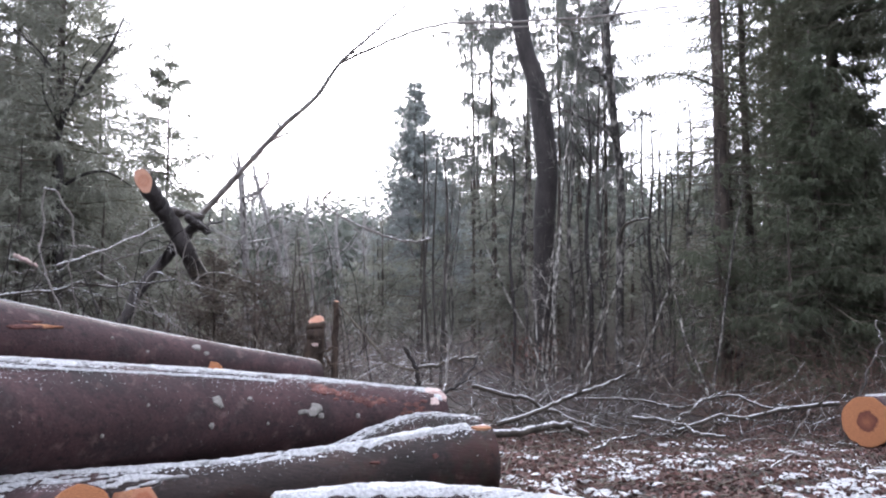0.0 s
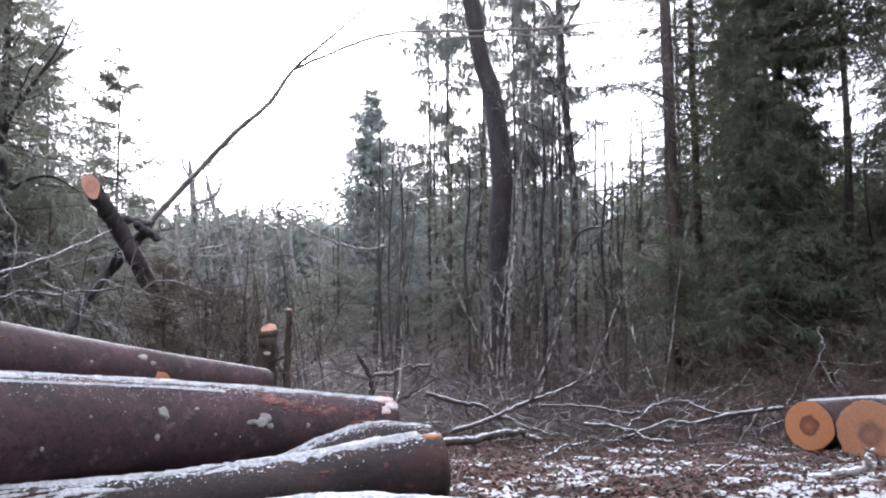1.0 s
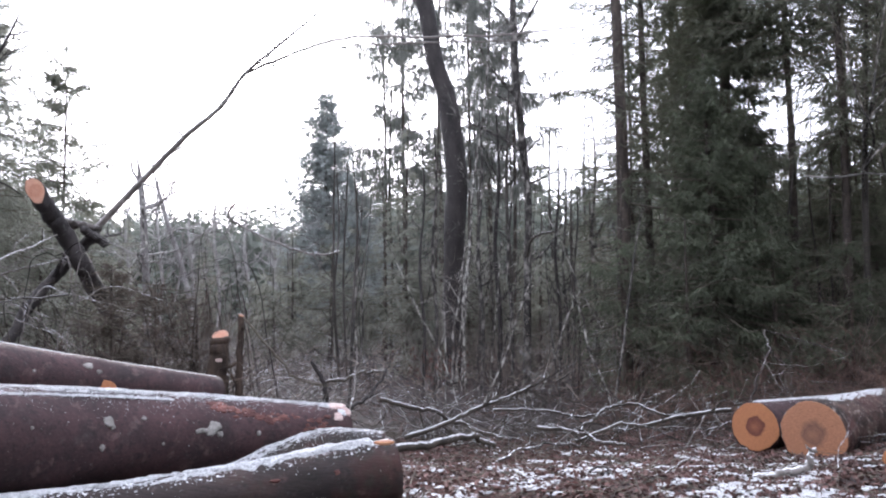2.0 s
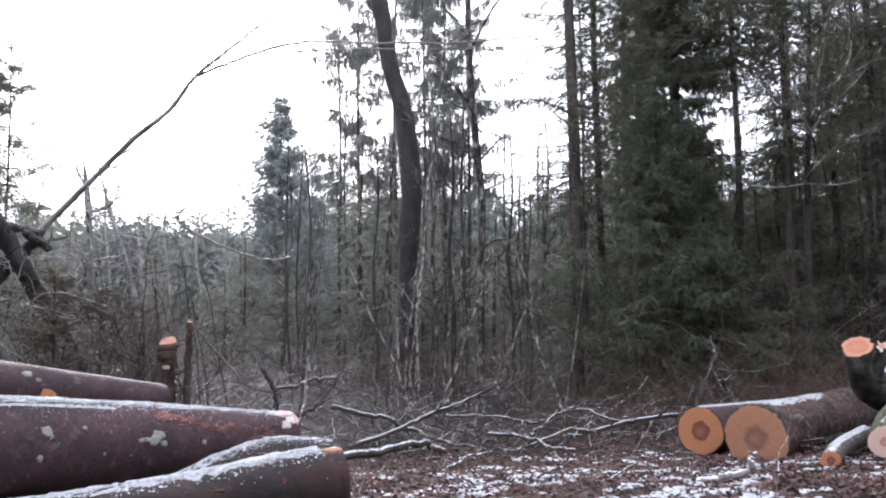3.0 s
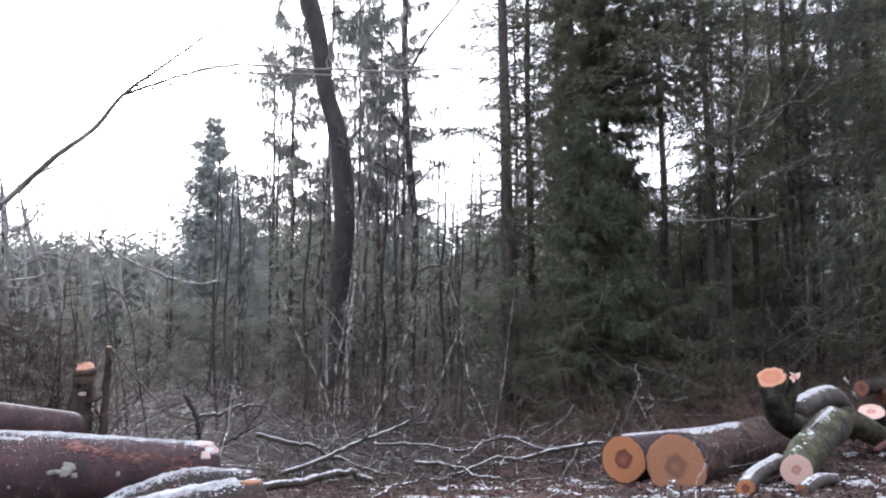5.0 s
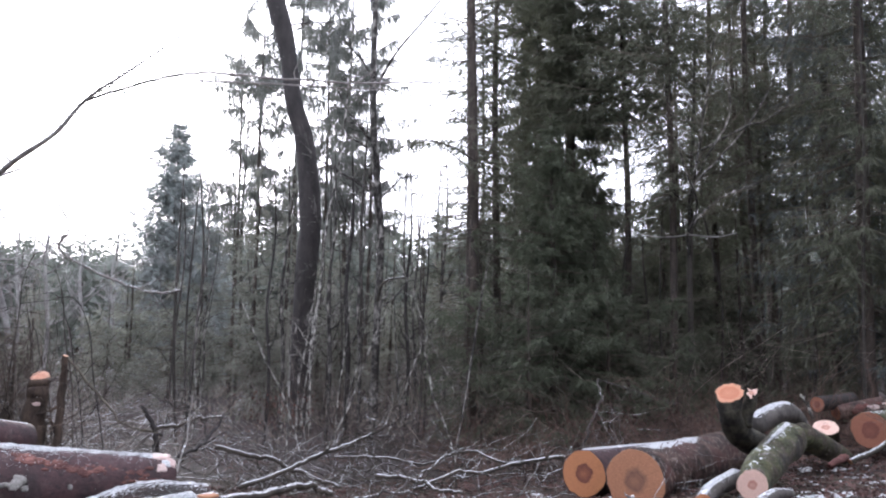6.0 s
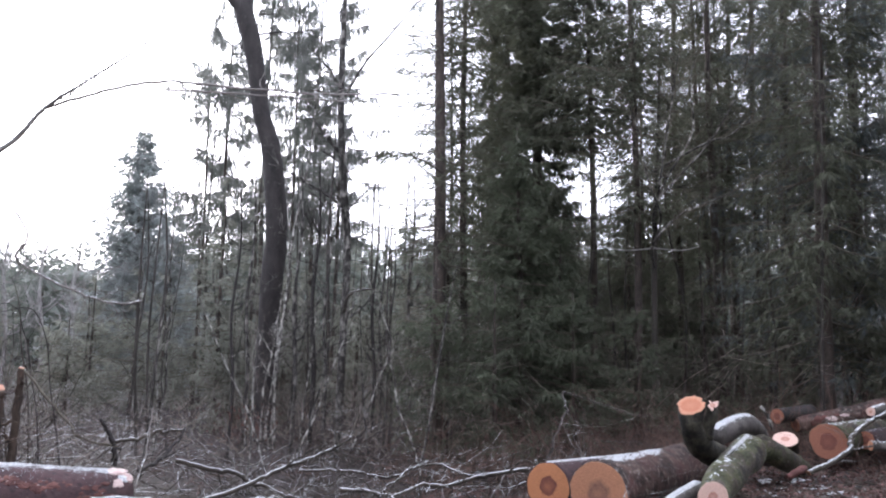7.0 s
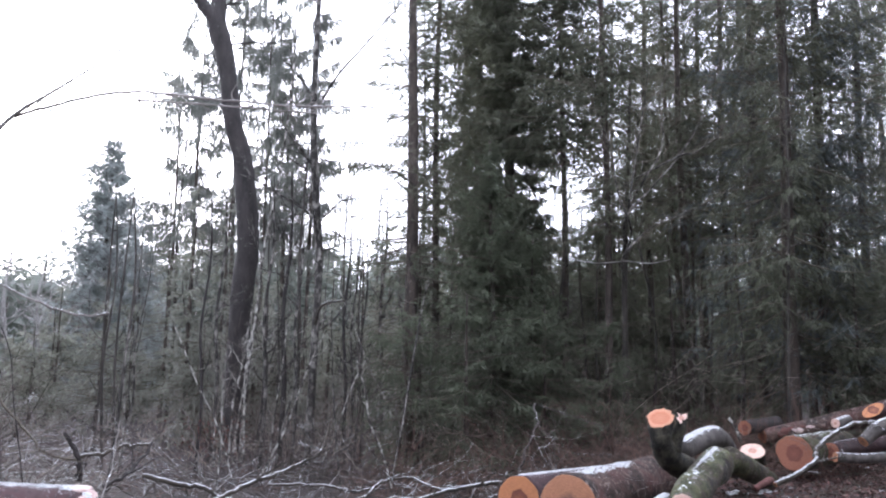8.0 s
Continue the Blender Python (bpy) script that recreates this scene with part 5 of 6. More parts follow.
bare_tree((-2.5, 14.0), [(0, 0, -0.2), (-0.2, 0, 1.4), (-0.37, 0, 2.5), (-0.62, 0, 3.3), (-0.81, 0, 3.9), (-1.0, 0, 4.65)], [0.05, 0.045, 0.045, 0.04, 0.035, 0.008], "pale dead tree leaning in the brush", seed=31, limbs=10, limb_len=0.9, start=0.4, up=0.3, bark=GREY_LIMB, name="leaning_dead_tree", rough=0.15)
# bare crowns that rise over the far wood
for j, (spot, hh) in enumerate([((-8.23, 29.89), 6.6), ((-7.68, 32.09), 8.4), ((-6.90, 34.31), 7.6), ((-5.36, 31.55), 7.2), ((-4.47, 33.71), 6.8), ((-3.22, 32.84), 6.2)]):
    bare_tree(spot, [(0, 0, -0.2), (0.1, 0, hh * 0.35), (-0.15, 0, hh * 0.7), (0.05, 0, hh)], [0.07, 0.06, 0.045, 0.012], "pale bare tree at the edge of the clearing", seed=90 + j, limbs=18, limb_len=2.0, start=0.35, bark=GREY_LIMB, fine=4)
# forked bare tree among the conifers of the open side
bent_stem = bare_tree((-8.89, 18.25), [(0, 0, -0.2), (-0.05, 0, 2.2), (-0.08, 0, 4.4), (-0.1, 0, 6.0), (0.55, 0, 7.1), (1.05, 0, 7.9), (1.6, 0, 9.2)], [0.1, 0.095, 0.085, 0.06, 0.042, 0.03, 0.01], "bare tree with a bent dark stem", seed=45, limbs=9, limb_len=1.6, start=0.5, bark=DARK_BARK)
for k, (reach, wide) in enumerate([([(-8.04, 17.92, 7.34), (-7.47, 17.91, 7.48), (-6.86, 17.9, 7.66), (-6.36, 17.88, 8.05)], 0.022), ([(-9.0, 18.2, 6.4), (-9.38, 17.94, 7.03), (-9.84, 17.91, 7.45), (-10.3, 17.9, 7.78)], 0.034), ([(-8.92, 18.22, 3.88), (-8.46, 18.09, 4.14), (-7.96, 18.08, 4.26), (-7.6, 18.09, 4.14), (-7.25, 18.1, 3.91)], 0.045)]):
    v, f = tube(spline(np.array(reach) - np.array(bent_stem.location), 16), np.linspace(wide, 0.009, 16), 7, k + 21, 0.12, 8.0)
    build("limb", v, f, DARK_BARK, bent_stem, smooth=True)
# bare tree in front of the dark conifers
pale_tree = bare_tree((10.07, 14.35), [(0, 0, -0.2), (0.0, 0, 3.0), (0.1, 0, 5.2), (0.2, 0, 7.0), (0.3, 0, 9.5)], [0.07, 0.06, 0.05, 0.035, 0.01], "bare pale-limbed tree in front of dark conifers", seed=40, limbs=9, limb_len=1.8, start=0.35, up=0.9, bark=PALE_BARK)
v, f = tube(spline(np.array([(9.94, 14.12, 3.97), (9.16, 13.93, 3.85), (8.51, 13.86, 3.87)]) - np.array(pale_tree.location), 12), np.linspace(0.02, 0.008, 12), 6, 5, 0.1, 8.0)
build("limb", v, f, GREY_LIMB, pale_tree, smooth=True)
v, f = tube(spline(np.array([(9.94, 14.12, 3.97), (10.14, 13.51, 3.86), (10.33, 13.11, 3.90)]) - np.array(pale_tree.location), 12), np.linspace(0.02, 0.008, 12), 6, 6, 0.1, 8.0)
build("limb", v, f, GREY_LIMB, pale_tree, smooth=True)
for k, reach in enumerate([[(9.98, 14.2, 4.35), (8.22, 11.54, 4.34), (8.81, 11.54, 4.96), (9.51, 11.55, 5.71), (10.11, 11.55, 6.7), (10.42, 11.54, 7.62)], [(9.98, 14.2, 4.52), (8.28, 11.55, 4.51), (8.44, 11.54, 5.44), (8.63, 11.54, 6.4), (8.83, 11.55, 7.62)], [(9.98, 14.2, 4.85), (8.46, 11.54, 4.82), (9.04, 11.54, 5.76), (9.0, 11.55, 6.66), (9.26, 11.55, 7.46)], [(9.98, 14.2, 3.55), (8.14, 11.54, 3.59), (8.74, 11.55, 4.18), (9.6, 11.55, 4.56), (10.56, 11.55, 5.07)], [(9.98, 14.2, 5.66), (9.37, 11.54, 5.58), (9.76, 11.55, 5.7), (10.2, 11.54, 6.0), (10.8, 11.55, 6.23)], [(9.98, 14.2, 4.09), (8.32, 11.54, 4.1), (8.06, 11.55, 4.79), (7.9, 11.54, 5.59), (7.61, 11.54, 6.28)]]):
    bow = spline(np.array(reach) - np.array(pale_tree.location), 24)
    v, f = tube(bow, np.linspace(0.024, 0.005, 24), 6, k + 11, 0.12, 8.0)
    build("limb", v, f, MOTTLED, pale_tree, smooth=True)
    fan = np.random.default_rng(k + 350)
    at = bow[fan.integers(8, 24, 34)]
    tip = at + unit(fan.normal(0, 0.45, (34, 3)) + unit(bow[-1] - bow[8]) * 0.8) * fan.uniform(0.25, 0.8, (34, 1))
    v, f = join([prisms(at, tip, np.full(34, 0.006), np.full(34, 0.0035)), prisms(tip, tip + fan.normal(0, 0.14, (34, 3)) + [0, 0, 0.08], np.full(34, 0.004), np.full(34, 0.002))])
    tagged(build("twig_spray", v, f, DEAD_TWIG, pale_tree), "fine brown twigs", kind="stuff")
bare_tree((11.12, 10.91), [(0, 0, -0.2), (0.1, 0, 2.5), (0.25, 0, 4.5), (0.3, 0, 6.5), (0.35, 0, 8.5)], [0.032, 0.03, 0.026, 0.02, 0.008], "slender bare tree before the dark conifers", seed=41, limbs=14, limb_len=1.8, start=0.4, up=0.9)

# tall pine with stubby side branches
pine = conifer((5.64, 15.82), 19, 0.165, 3.8, 2.0, "tall straight pine with short stubby branches", seed=101, n_branch=130, twigs=12, n_blade=10, droop=0.05, hang=0.35, dead=90, lean=(-0.006, 0), sweep=0.5)
bough = spline(np.array([(5.52, 15.36, 5.48), (5.03, 15.36, 5.71), (4.48, 15.39, 5.81), (3.91, 15.48, 5.65)]) - np.array(pine.location), 18)
v, f = tube(bough, np.linspace(0.026, 0.008, 18), 7, 9, 0.1, 8.0)
build("bough", v, f, PINE_BARK, pine, smooth=True)
tuft = np.random.default_rng(95)
c = bough[tuft.integers(3, 18, 300)] + tuft.normal(0, 0.05, (300, 3))
v, f = sprays(c, tuft.normal(0, 0.6, (300, 3)) + [-0.3, 0, -0.5], tuft.uniform(0.08, 0.24, 300), tuft.uniform(0.006, 0.012, 300), tuft)
build("bough_needles", v, f, SPRUCE, pine)
conifer((6.69, 17.14), 18, 0.1, 2.6, 1.5, "slender conifer with a thin ragged crown", seed=102, n_branch=200, twigs=14, n_blade=11, dead=30, sweep=0.5)
conifer((8.71, 20.20), 18, 0.1, 2.6, 1.6, "slender dark conifer with a ragged crown", seed=103, n_branch=130, twigs=16, n_blade=11, dead=24, sweep=0.5)
conifer((8.51, 16.98), 19, 0.16, 1.8, 1.4, "tall dense dark spruce", seed=104, n_branch=640, twigs=22, n_blade=14, blade=(0.19, 0.0105), droop=0.4, sweep=0.35, hang=0.7, thin=16, bias=1.0)
conifer((8.82, 19.59), 19, 0.13, 5.2, 1.6, "tall dense dark spruce", seed=119, n_branch=300, twigs=20, n_blade=10, droop=0.4, sweep=0.35, hang=0.7, thin=17, bias=1.0, blade=(0.22, 0.012))
conifer((6.97, 14.61), 6.7, 0.1, 0.6, 2.1, "young bright green spruce with full drooping boughs", seed=105, needles=YOUNG_SPRUCE, n_branch=230, twigs=26, n_blade=22, blade=(0.1, 0.0062), droop=0.45, name="young_spruce", hang=0.7)
conifer((8.10, 14.95), 4.6, 0.07, 0.4, 1.4, "low young spruce in the understorey", seed=106, needles=YOUNG_SPRUCE, n_branch=150, twigs=20, n_blade=20, blade=(0.1, 0.006), droop=0.35, name="young_spruce", hang=0.7)
for j, (spot, hh, sp) in enumerate([((5.25, 14.7), 4.6, 1.3), ((6.2, 13.9), 3.4, 1.2), ((7.9, 13.9), 3.0, 1.3), ((9.0, 13.3), 2.6, 1.2)]):
    conifer(spot, hh, 0.05, 0.4, sp, "low young spruce with thin soft boughs", seed=170 + j, needles=YOUNG_SPRUCE, n_branch=46, twigs=18, n_blade=10, droop=0.3, name="young_spruce", hang=0.6, blade=(0.14, 0.006))
for j, (spot, hh, sp) in enumerate([((-3.2, 11.0), 2.6, 0.8), ((-2.85, 11.9), 2.4, 0.9), ((-2.4, 12.6), 2.2, 0.9), ((-3.6, 12.9), 2.6, 0.9)]):
    conifer(spot, hh, 0.03, 0.3, sp, "small dead spruce with brown needles behind the stack", seed=175 + j, needles=BROWN_NEEDLES, n_branch=60, twigs=14, n_blade=6, droop=0.1, name="dead_spruce", hang=0.3, blade=(0.09, 0.004), bias=1.0, stems=True)
conifer((9.45, 15.92), 18, 0.085, 6.9, 2.0, "slim conifer with a sparse high crown", seed=107, n_branch=430, blade=(0.19, 0.0095), twigs=16, n_blade=10, dead=44, sweep=0.4)
conifer((9.48, 14.14), 17, 0.085, 4.6, 1.7, "slim dark conifer with dead lower branches", seed=108, n_branch=230, twigs=16, n_blade=9, dead=34, sweep=0.4)
conifer((13.15, 17.68), 18, 0.1, 4.2, 1.9, "dark conifer of the closed stand", seed=109, n_branch=150, twigs=19, n_blade=10, sweep=0.4)
conifer((12.52, 15.40), 18, 0.1, 5.0, 1.7, "dark conifer of the closed stand", seed=110, n_branch=150, twigs=19, n_blade=10, sweep=0.4)
conifer((14.90, 17.59), 18, 0.11, 5.0, 1.9, "dark conifer of the closed stand", seed=111, n_branch=150, twigs=19, n_blade=10, sweep=0.4)
conifer((14.08, 15.67), 18, 0.11, 3.4, 2.0, "dark conifer of the closed stand", seed=112, n_branch=150, twigs=19, n_blade=10, sweep=0.4)
conifer((12.70, 13.14), 18, 0.12, 2.4, 2.0, "dense conifer with bluish green boughs", seed=113, n_branch=180, twigs=20, n_blade=11, needles=BLUE_SPRUCE, sweep=0.4, hang=0.7, bias=1.15)
conifer((11.72, 11.30), 17, 0.14, 1.2, 1.9, "dense dark spruce at the wood's edge", seed=114, n_branch=270, twigs=20, n_blade=11, droop=0.45, sweep=0.4, hang=0.7, bias=1.15)
conifer((13.10, 11.73), 18, 0.13, 1.4, 2.0, "dense dark spruce at the wood's edge", seed=115, n_branch=270, twigs=20, n_blade=11, needles=BLUE_SPRUCE, sweep=0.4, hang=0.7, bias=1.15)
conifer((16.28, 13.42), 18, 0.12, 3.0, 1.7, "dark conifer of the closed stand", seed=116, n_branch=110, twigs=18, n_blade=9, sweep=0.4)
conifer((13.79, 10.13), 18, 0.13, 1.5, 2.0, "dark spruce at the wood's edge", seed=117, n_branch=140, twigs=18, n_blade=9, sweep=0.4)
# middle stand, with long hanging sprays
for j, (spot, hh, rr, cr, sp) in enumerate([((1.77, 27.94), 17, 0.08, 6.4, 2.3), ((5.02, 28.56), 18, 0.1, 6.2, 2.5), ((2.98, 26.84), 17, 0.09, 6.8, 2.8), ((3.82, 25.72), 17, 0.06, 6.4, 2.0), ((5.49, 26.44), 17, 0.07, 6.0, 2.0), ((1.21, 30.98), 17, 0.07, 6.6, 2.2)]):
    conifer(spot, hh, rr, cr, sp, "thin conifer with long hanging sprays", seed=130 + j, n_branch=34 if spot[0] < 2.5 else 56, twigs=34, n_blade=11, hang=1.3, needles=LARCH, blade=(0.15, 0.012), dead=60, sweep=0.4, gap=0.05, tress=0.85)
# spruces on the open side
conifer((-1.40, 37.97), 12.6, 0.14, 1.0, 4.0, "pointed spruce at the edge of the clearing", seed=140, n_branch=820, twigs=12, n_blade=8, needles=HAZED_SPRUCE_NEEDLES, blade=(0.28, 0.016), hang=0.7)
conifer((0.16, 36.00), 9.0, 0.1, 0.8, 2.6, "small pointed spruce at the edge of the clearing", seed=141, n_branch=300, twigs=12, n_blade=8, needles=HAZED_SPRUCE_NEEDLES, blade=(0.28, 0.016), hang=0.7)
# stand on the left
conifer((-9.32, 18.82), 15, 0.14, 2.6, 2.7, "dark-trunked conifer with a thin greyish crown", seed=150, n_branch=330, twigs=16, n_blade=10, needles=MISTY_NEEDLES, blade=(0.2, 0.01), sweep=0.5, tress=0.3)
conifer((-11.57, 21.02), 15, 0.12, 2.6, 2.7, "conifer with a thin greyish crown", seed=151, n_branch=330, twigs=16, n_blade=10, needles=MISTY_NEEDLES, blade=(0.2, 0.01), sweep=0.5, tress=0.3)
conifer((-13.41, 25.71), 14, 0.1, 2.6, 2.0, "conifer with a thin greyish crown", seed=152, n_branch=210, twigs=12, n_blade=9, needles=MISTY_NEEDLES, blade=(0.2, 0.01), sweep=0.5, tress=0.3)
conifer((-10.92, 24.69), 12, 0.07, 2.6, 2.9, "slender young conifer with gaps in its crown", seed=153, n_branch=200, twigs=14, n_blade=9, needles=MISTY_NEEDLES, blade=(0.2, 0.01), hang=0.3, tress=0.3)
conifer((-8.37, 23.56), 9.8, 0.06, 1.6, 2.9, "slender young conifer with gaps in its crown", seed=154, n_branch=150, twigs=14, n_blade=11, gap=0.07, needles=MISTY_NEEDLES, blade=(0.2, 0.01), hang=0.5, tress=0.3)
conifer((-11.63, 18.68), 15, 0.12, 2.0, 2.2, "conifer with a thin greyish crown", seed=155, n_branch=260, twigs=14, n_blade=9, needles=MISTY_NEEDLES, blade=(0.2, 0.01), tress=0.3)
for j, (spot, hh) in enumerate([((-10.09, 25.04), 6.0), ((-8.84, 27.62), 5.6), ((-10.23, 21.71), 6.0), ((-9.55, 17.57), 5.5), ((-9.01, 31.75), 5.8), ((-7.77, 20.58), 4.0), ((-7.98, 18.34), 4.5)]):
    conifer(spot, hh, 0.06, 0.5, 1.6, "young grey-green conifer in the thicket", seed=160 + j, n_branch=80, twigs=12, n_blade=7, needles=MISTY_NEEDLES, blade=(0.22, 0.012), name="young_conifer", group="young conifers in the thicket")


# ---- copied stands ----
def stand(patterns, spots, seed):
    """Sets the patterns and their copies on the spots, each turned its own way."""
    rng = np.random.default_rng(seed)
    for j, (x, y) in enumerate(spots):
        m = pose(x, y, float(height(x, y)), rng.normal(0, 1.2), rng.normal(0, 1.2), rng.uniform(0, 360))
        if j < len(patterns):
            patterns[j].matrix_basis = m
        else:
            copy_thing(patterns[j % len(patterns)], m)


def scatter(n, az, dist, seed, apart=0.7):
    rng = np.random.default_rng(seed)
    out = []
    while len(out) < n:
        a, d = radians(rng.uniform(*az)), rng.uniform(*dist)
        q = (d * math.sin(a), d * math.cos(a))
        if all(math.hypot(q[0] - o[0], q[1] - o[1]) > apart for o in out):
            out.append(q)
    return out


# tall dense conifers behind the edge
dense = [conifer((0.0, 40.0), 16 + j, 0.11, 4.6 + 0.9 * j, 2.0, "tall dark conifer deep in the stand", seed=260 + j, n_branch=84, twigs=12, n_blade=8, blade=(0.26, 0.014), sweep=0.35, hang=0.7, name="stand_conifer", group="tall conifers deep in the stand") for j in range(4)]
stand(dense, scatter(3, (35.5, 40), (24, 38), 85, 1.3) + scatter(13, (40, 60), (22, 36), 88, 1.3), 86)
backing = [conifer((0.0, 40.0), 5.6 + 0.5 * j, 0.07, 0.6, 1.7, "dark young conifer behind the gap in the stand", seed=270 + j, n_branch=130, twigs=12, n_blade=8, blade=(0.24, 0.012), hang=0.6, name="middle_conifer", group="young conifers of the understorey") for j in range(3)]
stand(backing, scatter(9, (25.5, 37), (21, 29), 93, 1.4), 94)
# thin poles of the dense stand
poles = [conifer((0.0, 30.0), 14 + 0.8 * j, 0.045 + 0.008 * j, 4.6 + 0.8 * j, 1.7, "thin pole-like conifer of the dense stand", seed=200 + j, n_branch=34, twigs=14, n_blade=9, needles=LARCH, blade=(0.16, 0.011), dead=46, sweep=0.4, name="pole_conifer", group="pole-like conifers of the stand", hang=1.0) for j in range(5)]
stand(poles, scatter(1, (-1, 5), (24, 36), 77) + scatter(5, (20, 24), (21, 40), 76) + scatter(30, (33.5, 58), (20, 40), 75), 78)
# bare saplings
saplings = [bare_tree((0.0, 25.0), [(0, 0, -0.2), (0.1 * (j - 1), 0.1, 1.6 + 0.3 * j), (-0.1, 0.05 * j, 3.4 + 0.5 * j), (0.1, 0, 5.2 + 0.8 * j)], [0.035, 0.03, 0.022, 0.008], "slim bare sapling in the thicket", seed=220 + j, limbs=9, limb_len=1.1, fine=3, start=0.15, name="sapling", group="bare saplings in the thicket") for j in range(4)]
stand(saplings, scatter(11, (-3, 22), (16.5, 27), 79, 0.6) + scatter(22, (22, 50), (16.5, 27), 89, 0.6), 80)
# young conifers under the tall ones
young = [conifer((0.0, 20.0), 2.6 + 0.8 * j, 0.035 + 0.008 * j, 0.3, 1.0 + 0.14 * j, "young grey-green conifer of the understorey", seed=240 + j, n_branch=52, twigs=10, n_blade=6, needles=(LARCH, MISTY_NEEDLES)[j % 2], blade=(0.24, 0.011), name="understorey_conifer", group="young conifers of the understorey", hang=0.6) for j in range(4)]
stand(young, scatter(9, (16, 25), (16.5, 27), 81, 1.2), 83)
shaded = [conifer((0.0, 20.0), 2.8 + 0.9 * j, 0.035 + 0.008 * j, 0.3, 1.1 + 0.14 * j, "young dark green conifer in the shade of the stand", seed=250 + j, n_branch=60, twigs=12, n_blade=8, blade=(0.2, 0.009), name="shaded_conifer", group="young conifers of the understorey", hang=0.6) for j in range(3)]
stand(shaded, scatter(17, (26, 56), (16.0, 25), 91, 1.2), 92)
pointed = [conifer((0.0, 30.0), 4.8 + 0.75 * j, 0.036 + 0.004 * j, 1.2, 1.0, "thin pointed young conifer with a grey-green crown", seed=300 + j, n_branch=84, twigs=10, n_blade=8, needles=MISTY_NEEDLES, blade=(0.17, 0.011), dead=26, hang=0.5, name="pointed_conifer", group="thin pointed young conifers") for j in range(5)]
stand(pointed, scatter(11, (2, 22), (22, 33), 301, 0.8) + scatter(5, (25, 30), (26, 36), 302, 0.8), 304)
# the haze over these trees is put into their needle colour
misty = [conifer((0.0, 30.0), 3.2 + 0.9 * j, 0.045 + 0.01 * j, 0.4, 1.2 + 0.2 * j, "young conifer with needles paled grey for haze", seed=280 + j, n_branch=52, twigs=10, n_blade=6, needles=MISTY_NEEDLES, blade=(0.28, 0.015), name="misty_conifer", group="greyish young conifers at the clearing", hang=0.6) for j in range(3)]
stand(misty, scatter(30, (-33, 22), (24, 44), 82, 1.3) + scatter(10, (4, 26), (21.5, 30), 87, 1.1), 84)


# ---- far wood and added trees behind the camera ----
def far_wood():
    rng = np.random.default_rng(9)
    parts, wood = [], []
    for _ in range(430):
        # about one tree in ten is added outside the view
        az = radians(rng.uniform(-38, 62)) if rng.random() < 0.9 else radians(rng.uniform(62, 322))
        d = rng.uniform(46, 120)
        x, y = d * math.sin(az), d * math.cos(az)
        deg = math.degrees(az)
        top = 6.6 if -22 < deg < 2 else 10.2
        h = max(3.5, (math.tan(radians(top)) * d + 1.5 - float(height(x, y))) * (rng.uniform(0.86, 1.08) if -22 < deg < 2 else rng.uniform(0.72, 1.04)))
        n = 280
        u = rng.random(n) ** 1.2
        sp = h * 0.2 * (1 - u) ** 0.8 + 0.2
        a = rng.uniform(0, 2 * math.pi, n)
        q = sp * np.sqrt(rng.uniform(0.05, 1, n))
        c = np.stack([x + q * np.cos(a), y + q * np.sin(a), float(height(x, y)) + h * (0.05 + 0.95 * u)], 1)
        dd = np.stack([np.cos(a), np.sin(a), rng.normal(-0.25, 0.4, n)], 1)
        parts.append(sprays(c, dd, rng.uniform(0.35, 0.9, n), rng.uniform(0.03, 0.08, n), rng))
        k = 110
        u2 = rng.random(k) * 0.78
        q2 = (h * 0.2 * (1 - u2) ** 0.8) * np.sqrt(rng.random(k)) * 0.9
        a2 = rng.uniform(0, 2 * math.pi, k)
        c2 = np.stack([x + q2 * np.cos(a2), y + q2 * np.sin(a2), float(height(x, y)) + h * u2 + 0.2], 1)
        parts.append(sprays(c2, np.stack([np.cos(a2), np.sin(a2), rng.normal(-0.4, 0.5, k)], 1), rng.uniform(0.9, 1.8, k), rng.uniform(0.16, 0.34, k), rng))
        wood.append(prisms([(x, y, float(height(x, y)) - 0.3)], [(x, y, float(height(x, y)) + h)], [0.12], [0.02]))
    # unseen trees added behind the camera to block light from that side
    for _ in range(120):
        az, d = radians(rng.uniform(75, 305)), rng.uniform(13, 34)
        x, y = d * math.sin(az), d * math.cos(az)
        h, k = rng.uniform(13, 18), 260
        u2 = rng.random(k)
        q2 = 2.6 * (1 - u2) ** 0.7 * np.sqrt(rng.random(k)) + 0.1
        a2 = rng.uniform(0, 2 * math.pi, k)
        c2 = np.stack([x + q2 * np.cos(a2), y + q2 * np.sin(a2), float(height(x, y)) + 1.0 + (h - 1) * u2], 1)
        parts.append(sprays(c2, np.stack([np.cos(a2), np.sin(a2), rng.normal(-0.4, 0.4, k)], 1), rng.uniform(0.8, 1.7, k), rng.uniform(0.12, 0.3, k), rng))
        wood.append(prisms([(x, y, float(height(x, y)) - 0.3)], [(x, y, float(height(x, y)) + h)], [0.16], [0.02]))
    v, f = join(parts)
    tagged(build("far_wood", v, f, HAZED_FAR_NEEDLES), "distant grey-green conifer wood, paled for haze, and unseen trees behind the camera", "trees", kind="stuff")
    v, f = join(wood)
    tagged(build("far_trunks", v, f, PINE_BARK), "distant conifer trunks and those of the unseen trees behind the camera", "trees", kind="stuff")


far_wood()


